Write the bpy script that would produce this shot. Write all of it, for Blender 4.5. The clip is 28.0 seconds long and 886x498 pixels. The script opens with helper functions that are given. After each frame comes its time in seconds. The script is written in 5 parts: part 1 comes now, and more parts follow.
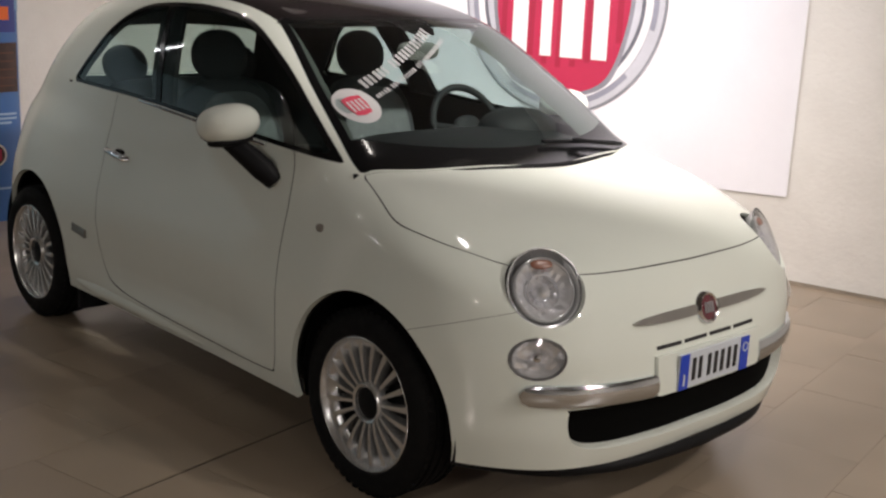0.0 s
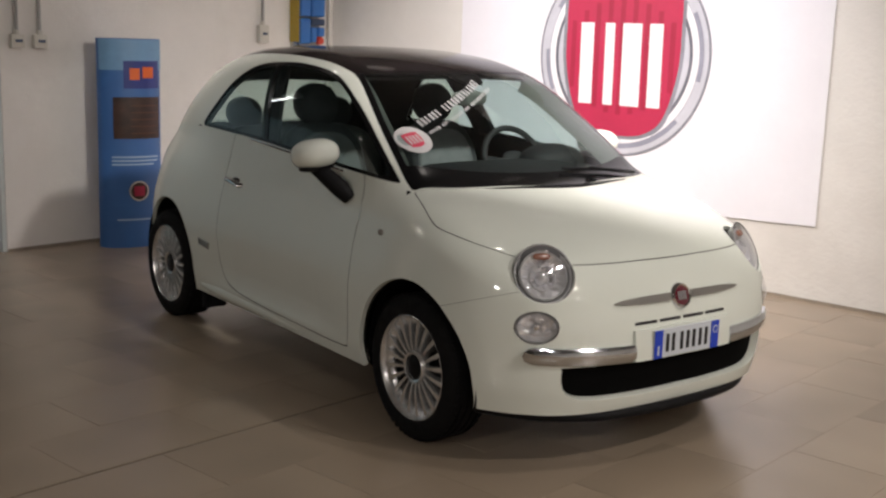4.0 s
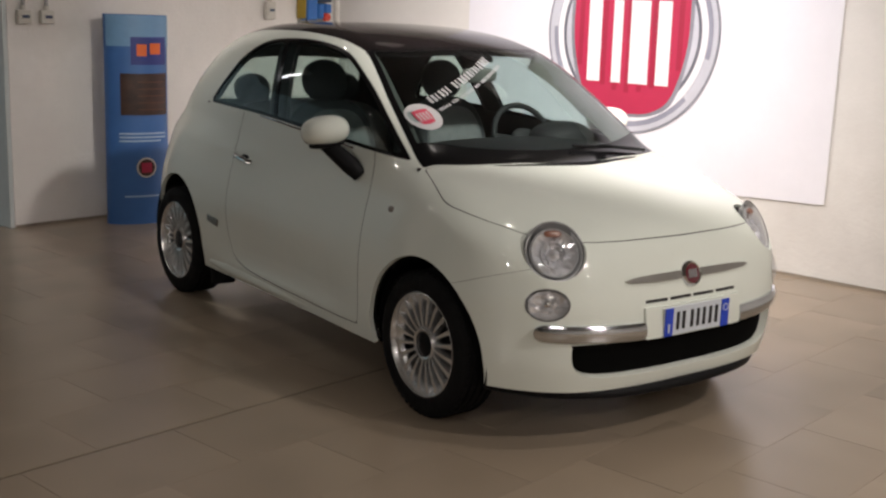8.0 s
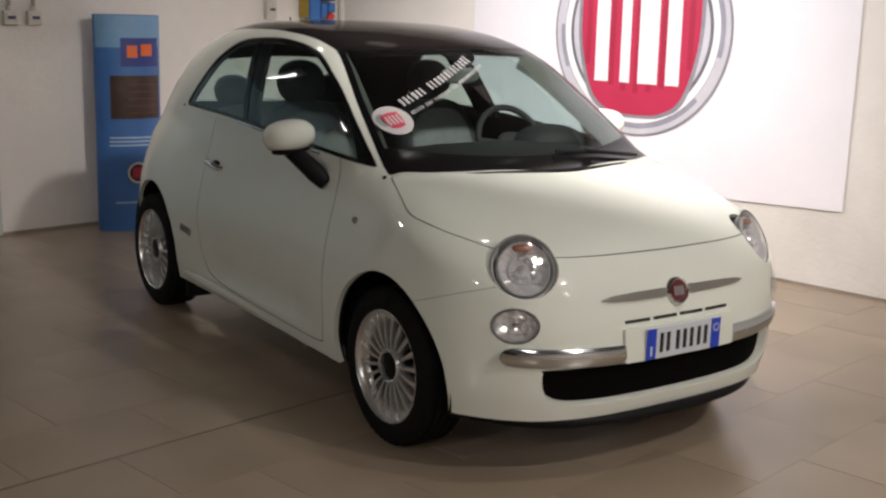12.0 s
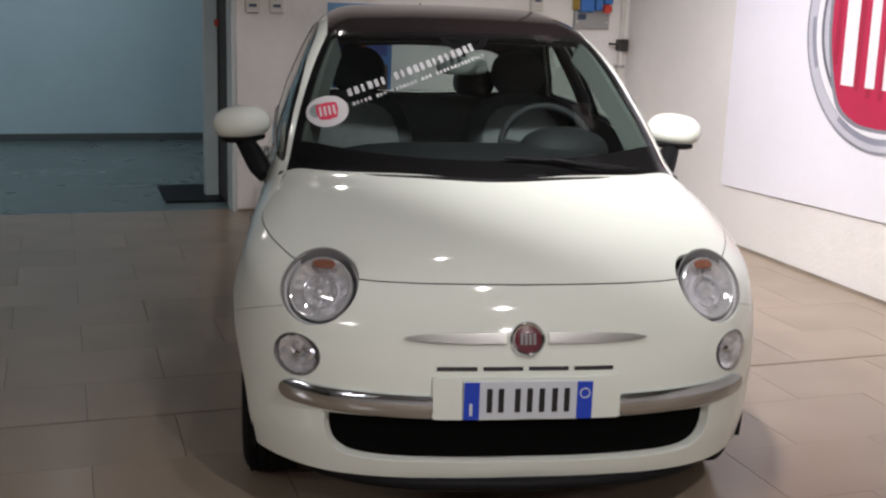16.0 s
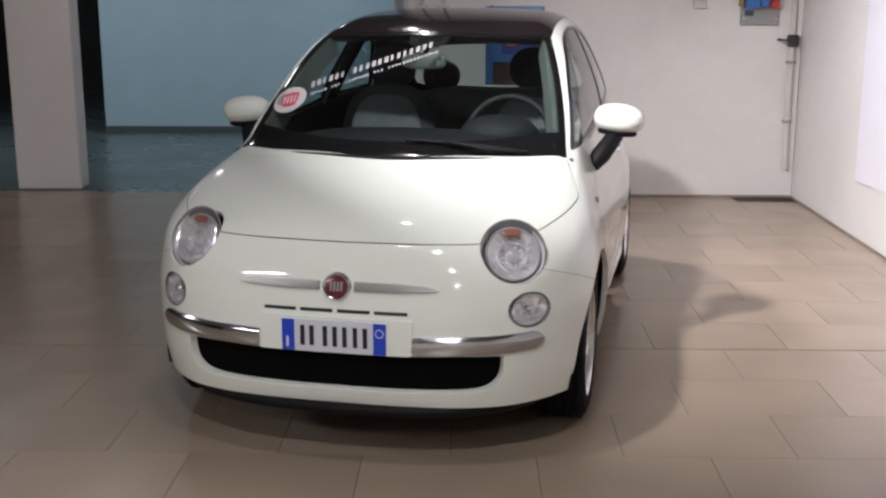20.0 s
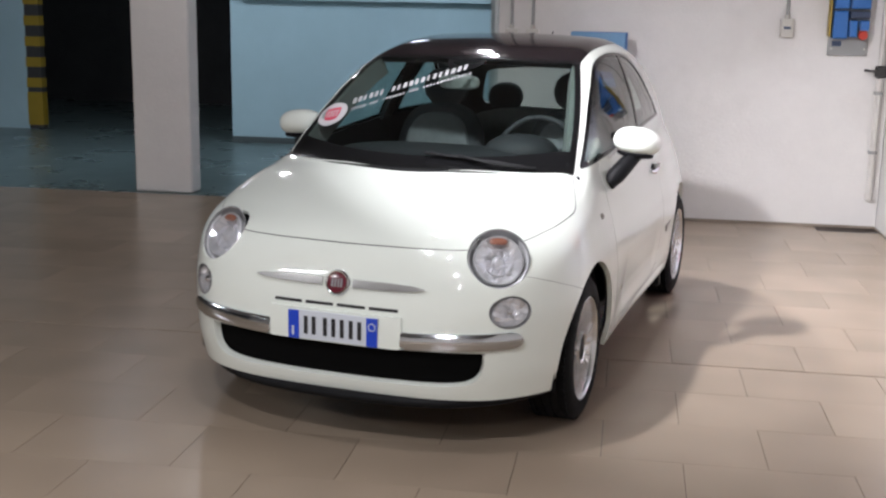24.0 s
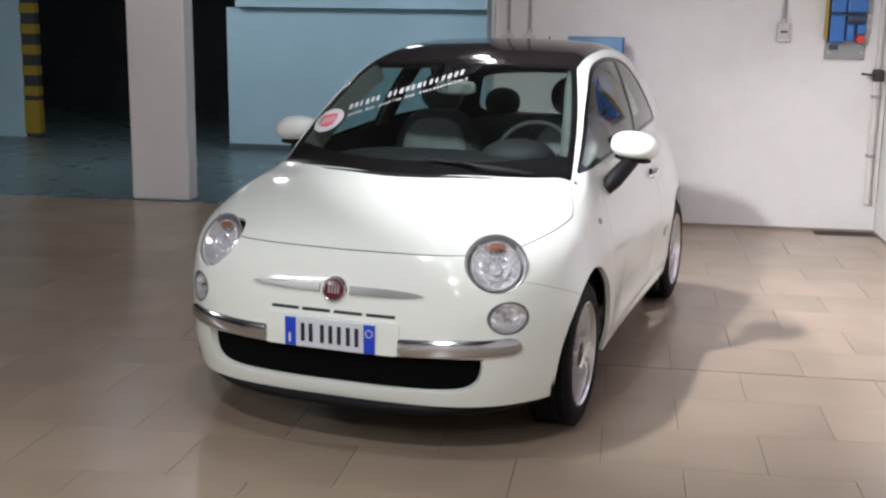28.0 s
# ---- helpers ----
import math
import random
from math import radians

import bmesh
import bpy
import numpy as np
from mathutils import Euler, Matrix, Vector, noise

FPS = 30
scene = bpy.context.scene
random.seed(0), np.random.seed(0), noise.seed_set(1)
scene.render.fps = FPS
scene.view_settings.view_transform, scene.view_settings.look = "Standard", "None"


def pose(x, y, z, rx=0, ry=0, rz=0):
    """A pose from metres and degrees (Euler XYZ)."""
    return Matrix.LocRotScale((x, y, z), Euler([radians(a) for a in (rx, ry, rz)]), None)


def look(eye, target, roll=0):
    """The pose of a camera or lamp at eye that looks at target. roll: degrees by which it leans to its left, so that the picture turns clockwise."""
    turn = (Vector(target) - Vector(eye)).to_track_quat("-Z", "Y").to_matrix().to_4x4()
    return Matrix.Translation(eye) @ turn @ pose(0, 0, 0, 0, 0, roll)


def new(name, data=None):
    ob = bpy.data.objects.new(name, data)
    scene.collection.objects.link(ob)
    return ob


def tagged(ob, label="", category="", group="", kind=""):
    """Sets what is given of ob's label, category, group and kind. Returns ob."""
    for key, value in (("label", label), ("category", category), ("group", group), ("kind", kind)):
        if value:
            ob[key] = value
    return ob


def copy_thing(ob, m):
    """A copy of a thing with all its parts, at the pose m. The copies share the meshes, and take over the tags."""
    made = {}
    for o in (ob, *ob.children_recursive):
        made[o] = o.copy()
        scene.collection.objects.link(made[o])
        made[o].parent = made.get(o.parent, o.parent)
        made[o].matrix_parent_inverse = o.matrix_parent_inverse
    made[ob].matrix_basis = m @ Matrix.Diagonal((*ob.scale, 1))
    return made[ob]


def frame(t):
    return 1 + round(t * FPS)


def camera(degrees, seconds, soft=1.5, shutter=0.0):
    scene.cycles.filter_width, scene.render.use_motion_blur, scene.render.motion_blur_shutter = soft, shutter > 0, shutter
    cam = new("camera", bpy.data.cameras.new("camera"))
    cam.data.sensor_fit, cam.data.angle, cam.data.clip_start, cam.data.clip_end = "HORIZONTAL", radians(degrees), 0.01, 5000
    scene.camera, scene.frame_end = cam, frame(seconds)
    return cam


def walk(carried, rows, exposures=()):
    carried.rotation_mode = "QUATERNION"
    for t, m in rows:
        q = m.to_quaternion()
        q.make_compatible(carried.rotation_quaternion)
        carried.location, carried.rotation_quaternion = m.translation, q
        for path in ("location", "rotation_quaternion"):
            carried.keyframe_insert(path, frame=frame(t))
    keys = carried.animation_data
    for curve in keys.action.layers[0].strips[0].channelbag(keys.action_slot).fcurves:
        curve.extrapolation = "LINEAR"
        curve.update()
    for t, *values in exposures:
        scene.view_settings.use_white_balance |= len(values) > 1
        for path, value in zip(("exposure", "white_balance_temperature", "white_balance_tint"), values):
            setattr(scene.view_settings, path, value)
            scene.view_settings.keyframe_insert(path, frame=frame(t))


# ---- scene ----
cam = camera(42.33, 28.0, soft=2.4)
PATH = [
    (0, (-2.873, -3.645, 1.549), (-1.526, -2.239, 1.09), 2.76),
    (0.5, (-2.729, -3.939, 1.514), (-1.428, -2.467, 1.143), 2.95),
    (1, (-2.809, -4.255, 1.567), (-1.62, -2.712, 1.113), 1.48),
    (1.5, (-2.965, -4.438, 1.552), (-1.869, -2.823, 1.117), 0.63),
    (2, (-3.066, -4.662, 1.544), (-2.001, -3.021, 1.129), 0.55),
    (2.5, (-3.15, -4.719, 1.549), (-2.014, -3.116, 1.172), 1.21),
    (3, (-3.25, -4.679, 1.58), (-2.068, -3.116, 1.184), 0.83),
    (3.5, (-3.284, -4.652, 1.583), (-2.105, -3.081, 1.206), 1.72),
    (5.5, (-3.329, -4.634, 1.578), (-2.125, -3.08, 1.21), 1.79),
    (6, (-3.326, -4.631, 1.581), (-2.138, -3.069, 1.194), 2.14),
    (6.5, (-3.344, -4.646, 1.589), (-2.166, -3.075, 1.211), 2.48),
    (7, (-3.336, -4.628, 1.58), (-2.138, -3.073, 1.198), 1.91),
    (7.5, (-3.325, -4.622, 1.573), (-2.125, -3.068, 1.192), 2.08),
    (8, (-3.322, -4.626, 1.578), (-2.142, -3.065, 1.168), 2.07),
    (8.5, (-3.319, -4.614, 1.576), (-2.13, -3.054, 1.185), 1.65),
    (9, (-3.303, -4.614, 1.572), (-2.106, -3.063, 1.168), 1.62),
    (9.5, (-3.308, -4.609, 1.576), (-2.108, -3.063, 1.164), 2.01),
    (10, (-3.29, -4.597, 1.579), (-2.114, -3.034, 1.166), 1.31),
    (10.5, (-3.278, -4.589, 1.57), (-2.107, -3.017, 1.174), 1.58),
    (11, (-3.258, -4.592, 1.568), (-2.094, -3.024, 1.138), 1.38),
    (11.5, (-3.139, -4.532, 1.551), (-1.993, -2.955, 1.102), 0.62),
    (12, (-2.899, -4.515, 1.566), (-1.777, -2.911, 1.155), 1.67),
    (12.5, (-2.67, -4.361, 1.567), (-1.544, -2.758, 1.163), 1.31),
    (14.5, (-1.55, -4.475, 1.507), (-0.797, -2.671, 1.086), 1.12),
    (15, (-1.227, -4.692, 1.524), (-0.698, -2.831, 1.017), 3.13),
    (15.5, (-0.941, -4.747, 1.55), (-0.549, -2.839, 1.096), 2.28),
    (16, (-0.65, -4.768, 1.548), (-0.385, -2.834, 1.113), 1.87),
    (16.5, (-0.382, -4.908, 1.574), (-0.364, -2.958, 1.131), 3.75),
    (17, (-0.273, -5.173, 1.58), (-0.232, -3.219, 1.156), 1.57),
    (17.5, (-0.073, -5.389, 1.611), (-0.118, -3.436, 1.184), -0.47),
    (18, (0.187, -5.525, 1.606), (0.183, -3.581, 1.133), 1.14),
    (18.5, (0.378, -5.458, 1.596), (0.299, -3.511, 1.148), 0.52),
    (19, (0.586, -5.339, 1.588), (0.419, -3.398, 1.132), -0.12),
    (19.5, (0.887, -5.376, 1.606), (0.564, -3.454, 1.155), 1.41),
    (20, (1.123, -5.323, 1.592), (0.71, -3.417, 1.148), 0.08),
    (20.5, (1.323, -5.232, 1.591), (0.856, -3.327, 1.198), 2.62),
    (21, (1.596, -5.257, 1.585), (0.864, -3.454, 1.121), 3.46),
    (21.5, (1.716, -5.394, 1.614), (1.041, -3.571, 1.143), 1.22),
    (22, (1.736, -5.516, 1.612), (1.066, -3.684, 1.171), 1.27),
    (22.5, (1.745, -5.52, 1.615), (1.075, -3.682, 1.2), 1.26),
    (24.5, (1.763, -5.503, 1.621), (1.094, -3.663, 1.211), 0.99),
    (25, (1.765, -5.498, 1.621), (1.113, -3.65, 1.222), 0.68),
    (25.5, (1.758, -5.502, 1.617), (1.112, -3.649, 1.232), 1.07),
    (26, (1.757, -5.502, 1.621), (1.089, -3.656, 1.239), 1.21),
    (26.5, (1.763, -5.503, 1.622), (1.109, -3.655, 1.225), 0.92),
    (27, (1.771, -5.485, 1.611), (1.111, -3.64, 1.211), 0.58),
    (27.5, (1.77, -5.488, 1.618), (1.109, -3.643, 1.22), 0.84),
    (28, (1.757, -5.489, 1.614), (1.088, -3.647, 1.213), 0.78),
]
# brightness and tint of the picture along the way
EXPOSURES = [(0, 0.05, 6600, 13), (12.5, 0.0, 6600, 13), (15.0, -0.15, 6250, 14), (17.0, -0.11, 6200, 16), (20.0, 0.0, 6050, 16), (21.0, 0.10, 5950, 15), (22.0, 0.38, 5850, 14), (28, 0.38, 5850, 14)]
# the path is given in the car's own axes; the car stands turned in the room
CAR_TURN = -11.0
CAR_POSE = pose(0, 0, 0, 0, 0, CAR_TURN)
walk(cam, [(t, CAR_POSE @ look(eye, target, roll)) for t, eye, target, roll in PATH], EXPOSURES)


# ---------------------------------------------------------------- light
world = bpy.data.worlds.new("night")
scene.world = world
world.use_nodes = True
world.node_tree.nodes["Background"].inputs[0].default_value = (0.02, 0.022, 0.026, 1)
world.node_tree.nodes["Background"].inputs[1].default_value = 1.0
CEILING = 3.05


def area_lamp(name, m, power, sx, sy, colour, spread=180):
    data = bpy.data.lights.new(name, "AREA")
    data.shape, data.size, data.size_y, data.energy, data.color, data.spread = "RECTANGLE", sx, sy, power, colour, radians(spread)
    ob = new(name, data)
    ob.matrix_world = m
    return ob


WARM, COOL, LILAC = (1.0, 0.95, 0.88), (0.93, 0.97, 1.0), (0.97, 0.95, 1.0)
# a row of small ceiling lamps above the car
for y, watts in ((1.72, 4), (-0.85, 3), (-2.60, 11), (-4.5, 54), (-6.8, 60)):
    area_lamp("ceiling_lamp_light", look((-0.32, y, CEILING - 0.095), (-0.32, y, 0)), watts, 0.06, 0.06, WARM)
# two floodlights that wash the banner, tubes over the far bay, fill tubes at the front and the side of the hall
for y in (1.25, -0.25):
    area_lamp("flood_light", look((1.38, y, CEILING - 0.22), (2.62, y, 1.10)), 6.8, 0.30, 0.18, LILAC, 118)
area_lamp("flood_light", look((-0.58, -2.23, CEILING - 0.20), (2.25, 1.35, 0.0)), 42, 0.12, 0.12, WARM, 80)
area_lamp("flood_light", look((-0.40, 1.95, CEILING - 0.20), (2.30, 0.80, 0.0)), 24, 0.12, 0.12, WARM, 96)
for x in (-1.6, -4.6):
    area_lamp("tube_light", look((x, 5.4, CEILING - 0.10), (x, 7.1, 0.6)), 38, 0.10, 1.2, COOL)
# unseen lamp added to brighten and warm the pillar
area_lamp("ceiling_lamp_light", look((-2.6, 2.7, CEILING - 0.095), (-2.6, 2.7, 0)), 8, 0.12, 0.12, WARM)
# unseen tubes added as fill for the car's nose and flank
for x, y, watts in ((-4.0, -5.4, 46), (-7.5, -2.2, 135)):
    area_lamp("hall_fill_light", look((x, y, CEILING - 0.10), (x, y, 0)), watts, 1.2, 0.14, WARM)

# ---------------------------------------------------------------- materials


def material(name, colour, rough=0.5, metal=0.0, vary=0.0, scale=6.0, bump=0.0, bump_scale=80.0, coat=0.0, spread=0.0, stain=None, rough_vary=0.0, detail=6.0, spec=0.5, mottle=0.0):
    """A painted, cast or moulded surface: base colour with blotches at two scales, wear in the gloss and fine relief. spread: difference from piece to piece."""
    m = bpy.data.materials.new(name)
    m.use_nodes = True
    t = m.node_tree
    bsdf = t.nodes["Principled BSDF"]
    bsdf.inputs["Base Color"].default_value = (*colour, 1)
    bsdf.inputs["Roughness"].default_value, bsdf.inputs["Metallic"].default_value = rough, metal
    bsdf.inputs["Coat Weight"].default_value, bsdf.inputs["Coat Roughness"].default_value = coat, 0.03
    bsdf.inputs["Specular IOR Level"].default_value = spec
    place = t.nodes.new("ShaderNodeTexCoord")
    out = None
    if spread:  # no two pieces with the same grain
        here, spot_of = t.nodes.new("ShaderNodeObjectInfo"), t.nodes.new("ShaderNodeVectorMath")
        spot_of.operation = "MULTIPLY_ADD"
        t.links.new(here.outputs["Location"], spot_of.inputs[0])
        spot_of.inputs[1].default_value = (1.7, 1.7, 1.7)
        t.links.new(place.outputs["Object"], spot_of.inputs[2])

    def blotch(size, det):
        n = t.nodes.new("ShaderNodeTexNoise")
        n.inputs["Scale"].default_value, n.inputs["Detail"].default_value, n.inputs["Roughness"].default_value = size, det, 0.6
        t.links.new(spot_of.outputs[0] if spread else place.outputs["Object"], n.inputs["Vector"])
        return n

    def mixed(fac, a, b):
        x = t.nodes.new("ShaderNodeMix")
        x.data_type = "RGBA"
        for sock, v in ((x.inputs[0], fac), (x.inputs[6], a), (x.inputs[7], b)):
            if hasattr(v, "is_linked"):
                t.links.new(v, sock)
            elif isinstance(v, tuple):
                sock.default_value = (*v, 1)
            else:
                sock.default_value = v
        return x.outputs[2]

    def ranged(sock, a, b, c, d):
        r = t.nodes.new("ShaderNodeMapRange")
        t.links.new(sock, r.inputs[0])
        for i, v in enumerate((a, b, c, d)):
            r.inputs[i + 1].default_value = v
        return r.outputs[0]

    if vary:
        big, small = blotch(scale, detail), blotch(scale * 9, 4)
        lo, hi = tuple(c * (1 - vary) for c in colour), tuple(min(1, c * (1 + vary * 0.7)) for c in colour)
        out = mixed(ranged(big.outputs[0], 0.3, 0.7, 0, 1), lo, hi)
        out = mixed(ranged(small.outputs[0], 0.35, 0.75, 0, 0.45), out, lo)
        if stain:
            spot = blotch(scale * 0.45, 8)
            out = mixed(ranged(spot.outputs[0], 0.55, 0.72, 0, 0.7), out, stain)
    if mottle:
        soft_blotch = blotch(1.9, 1)
        out = mixed(ranged(soft_blotch.outputs[0], 0.3, 0.7, 0, 1), tuple(c * (1 - mottle) for c in colour), tuple(c * (1 + mottle) for c in colour))
    if spread:
        info = t.nodes.new("ShaderNodeObjectInfo")
        hsv = t.nodes.new("ShaderNodeHueSaturation")
        hsv.inputs["Color"].default_value = (*colour, 1)
        if out:
            t.links.new(out, hsv.inputs["Color"])
        t.links.new(ranged(info.outputs["Random"], 0, 1, 1 - spread, 1 + spread), hsv.inputs["Value"])
        out = hsv.outputs[0]
    if out:
        t.links.new(out, bsdf.inputs["Base Color"])
    if rough_vary:
        smear = blotch(scale * 1.7, 3)
        t.links.new(ranged(smear.outputs[0], 0.3, 0.7, max(0.02, rough - rough_vary), rough + rough_vary), bsdf.inputs["Roughness"])
    if bump:
        grain = blotch(bump_scale, 5)
        b = t.nodes.new("ShaderNodeBump")
        b.inputs["Strength"].default_value, b.inputs["Distance"].default_value = bump, 0.01
        t.links.new(grain.outputs[0], b.inputs["Height"])
        t.links.new(b.outputs[0], bsdf.inputs["Normal"])
    return m


def pane_material(name, tint, clear=1.0):
    """Thin glass: clear straight through, mirroring more at a slant."""
    m = bpy.data.materials.new(name)
    m.use_nodes = True
    t = m.node_tree
    t.nodes.remove(t.nodes["Principled BSDF"])
    see, gloss, mix, slant, power, scale = (t.nodes.new("ShaderNode" + n) for n in ("BsdfTransparent", "BsdfGlossy", "MixShader", "LayerWeight", "Math", "Math"))
    see.inputs[0].default_value = (*tint, 1)
    gloss.inputs["Roughness"].default_value = 0.015
    gloss.inputs["Color"].default_value = (1, 1, 1, 1)
    slant.inputs[0].default_value = 0.5
    power.operation, power.inputs[1].default_value = "POWER", 4.5
    scale.operation, scale.inputs[1].default_value, scale.inputs[2].default_value = "MULTIPLY_ADD", 0.90, 0.055
    t.links.new(slant.outputs["Facing"], power.inputs[0])
    t.links.new(power.outputs[0], scale.inputs[0])
    t.links.new(scale.outputs[0], mix.inputs[0])
    t.links.new(see.outputs[0], mix.inputs[1])
    t.links.new(gloss.outputs[0], mix.inputs[2])
    t.links.new(mix.outputs[0], t.nodes["Material Output"].inputs[0])
    return m


def glowing(name, colour, strength):
    m = material(name, colour, 0.4)
    b = m.node_tree.nodes["Principled BSDF"]
    b.inputs["Emission Color"].default_value, b.inputs["Emission Strength"].default_value = (*colour, 1), strength
    return m


PAINT = material("ivory_car_paint", (0.748, 0.785, 0.722), 0.45, coat=1.0, vary=0.012, scale=3)
PAINT.node_tree.nodes["Principled BSDF"].inputs["Specular IOR Level"].default_value = 0.1
PAINT.node_tree.nodes["Principled BSDF"].inputs["Coat Roughness"].default_value = 0.045
BLACK_GLOSS = material("black_gloss_glass", (0.006, 0.006, 0.0065), 0.14, spec=0.22)
ROOF_GLASS = material("dark_brown_roof_glass", (0.011, 0.008, 0.009), 0.07, spec=0.34)
BLACK_TRIM = material("black_plastic", (0.006, 0.006, 0.007), 0.55, bump=0.05, bump_scale=300, spec=0.15)
RUBBER = material("tyre_rubber", (0.006, 0.006, 0.0065), 0.78, spec=0.16, vary=0.2, scale=12, bump=0.08, bump_scale=160, rough_vary=0.1)
CHROME = material("chrome", (0.76, 0.76, 0.78), 0.08, 1.0, rough_vary=0.02, scale=9)
STRIP_CHROME = material("dull_chrome", (0.60, 0.63, 0.66), 0.13, 1.0, rough_vary=0.03, scale=9)
SATIN = material("satin_metal", (0.36, 0.355, 0.34), 0.33, 1.0, vary=0.05)
ALLOY = material("silver_alloy", (0.70, 0.70, 0.70), 0.26, 0.8, vary=0.06, scale=14)
LAMP_SILVER = material("lamp_reflector", (0.90, 0.90, 0.93), 0.06, 0.66)
LAMP_GREY = material("smoky_lamp_trim", (0.60, 0.60, 0.61), 0.18, 0.45)
LAMP_TRIM = material("pale_silver_lamp_trim", (0.74, 0.74, 0.75), 0.20, 0.25)
AMBER = material("amber_plastic", (0.24, 0.10, 0.065), 0.25)
LAMP_RING = material("dark_chrome_ring", (0.27, 0.27, 0.275), 0.25, 0.3)
GLASS = pane_material("window_glass", (0.72, 0.80, 0.79))
SIDE_GLASS = pane_material("side_window_glass", (0.62, 0.74, 0.71))
LENS = pane_material("lamp_lens", (0.93, 0.94, 0.95))
MIRROR = material("mirror_glass", (0.9, 0.9, 0.9), 0.02, 1.0)
CLOTH_DARK = material("dark_grey_cloth", (0.042, 0.044, 0.048), 0.9, vary=0.25, scale=20, bump=0.2, bump_scale=350)
CLOTH_LIGHT = material("light_grey_cloth", (0.14, 0.143, 0.146), 0.9, vary=0.15, scale=20, bump=0.2, bump_scale=350)
DASH = material("dark_dashboard", (0.017, 0.0175, 0.019), 0.65, bump=0.1, bump_scale=400, spec=0.25)
IVORY_TRIM = material("ivory_trim", (0.62, 0.58, 0.48), 0.45)
BLUE_PLATE = material("plate_blue", (0.012, 0.055, 0.52), 0.35)
WHITE_PLATE = material("plate_white", (0.62, 0.66, 0.72), 0.35)
INK = material("black_ink", (0.012, 0.012, 0.014), 0.5)
EMBLEM_RED = material("emblem_red", (0.105, 0.007, 0.017), 0.25, coat=0.5)
STICKER_RED = material("sticker_red", (0.45, 0.03, 0.07), 0.5)
STICKER_WHITE = material("sticker_white", (0.40, 0.39, 0.40), 0.5)
LETTER_WHITE = material("lettering_white", (0.26, 0.26, 0.27), 0.6)
WALL = material("rough_white_plaster", (0.76, 0.735, 0.71), 0.85, vary=0.07, scale=1.1, bump=0.35, bump_scale=38, stain=(0.60, 0.57, 0.54))
CEIL = material("dark_grey_ceiling", (0.15, 0.145, 0.14), 0.9, vary=0.05, scale=1.5)
BLUE_WALL = material("pale_blue_paint", (0.40, 0.56, 0.61), 0.75, vary=0.06, scale=0.9, bump=0.2, bump_scale=40, stain=(0.34, 0.48, 0.53))
# near-black base colour: the lack of light is put into it
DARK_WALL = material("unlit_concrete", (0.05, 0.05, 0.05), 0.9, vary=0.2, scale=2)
TILE = material("beige_floor_tile", (0.325, 0.256, 0.188), 0.27, spread=0.05, mottle=0.07)
GROUT = material("dark_grout", (0.050, 0.036, 0.026), 0.85, vary=0.2, scale=8)
TEAL_FLOOR = material("teal_resin_floor", (0.125, 0.175, 0.172), 0.30, vary=0.12, scale=0.9, rough_vary=0.06, detail=3.0, stain=(0.105, 0.145, 0.142))
BANNER = material("white_vinyl_banner", (0.80, 0.785, 0.845), 0.55, vary=0.03, scale=2.5, bump=0.10, bump_scale=5)
LOGO_RED = material("banner_red_print", (0.48, 0.022, 0.075), 0.5, vary=0.10, scale=2.5)
LOGO_RED_DEEP = material("banner_deep_red_print", (0.37, 0.013, 0.050), 0.5, vary=0.12, scale=2.5)
LOGO_GREY = material("banner_grey_print", (0.25, 0.25, 0.29), 0.5, vary=0.30, scale=3.0)
LOGO_LIGHT = material("banner_silver_print", (0.54, 0.54, 0.60), 0.5, vary=0.12, scale=3.0)
LOGO_DARK = material("banner_dark_print", (0.13, 0.13, 0.16), 0.5, vary=0.2, scale=3.0)
LOGO_SHADE = material("banner_blue_grey_print", (0.29, 0.29, 0.36), 0.5, vary=0.2, scale=3.0)
GREY_TRIM = material("grey_cabin_trim", (0.11, 0.118, 0.108), 0.7, vary=0.05)
LOGO_WHITE = material("banner_white_print", (0.80, 0.79, 0.82), 0.5, vary=0.06, scale=4)
TOTEM_BLUE = material("totem_blue_card", (0.040, 0.135, 0.37), 0.4, vary=0.15, scale=1.6)
TOTEM_LIGHT = material("totem_sky_card", (0.16, 0.32, 0.52), 0.4, vary=0.15, scale=3)
TOTEM_NAVY = material("totem_navy_print", (0.02, 0.035, 0.20), 0.35)
TOTEM_ORANGE = material("totem_orange_print", (0.70, 0.13, 0.02), 0.4)
TOTEM_BROWN = material("totem_brown_print", (0.045, 0.018, 0.012), 0.4, vary=0.5, scale=14)
TOTEM_TEXT = material("totem_pale_print", (0.32, 0.45, 0.62), 0.4)
PALE_PLASTIC = material("pale_grey_plastic", (0.55, 0.53, 0.48), 0.45, vary=0.05)
GREY_PLASTIC = material("grey_plastic", (0.30, 0.30, 0.29), 0.45, vary=0.08)
BOX_BLUE = material("socket_blue_plastic", (0.03, 0.14, 0.42), 0.35)
BOX_DARK = material("socket_dark_plastic", (0.03, 0.05, 0.10), 0.4)
SOCKET_RED = material("socket_red_plastic", (0.50, 0.05, 0.03), 0.4)
YELLOW = material("yellow_paint", (0.34, 0.235, 0.02), 0.5, vary=0.1, scale=8)
PIPE = material("painted_pipe", (0.64, 0.61, 0.57), 0.5, vary=0.15, scale=10)
VALVE = material("dark_iron", (0.045, 0.042, 0.04), 0.5, 0.3, vary=0.2, scale=20)
LAMP_GLOW = glowing("lamp_glow", (1.0, 0.93, 0.84), 6.0)
TUBE_GLOW = glowing("tube_glow", (0.95, 0.98, 1.0), 14.0)
LAMP_WHITE = material("white_lamp_housing", (0.75, 0.74, 0.72), 0.4)


# ---------------------------------------------------------------- building helpers


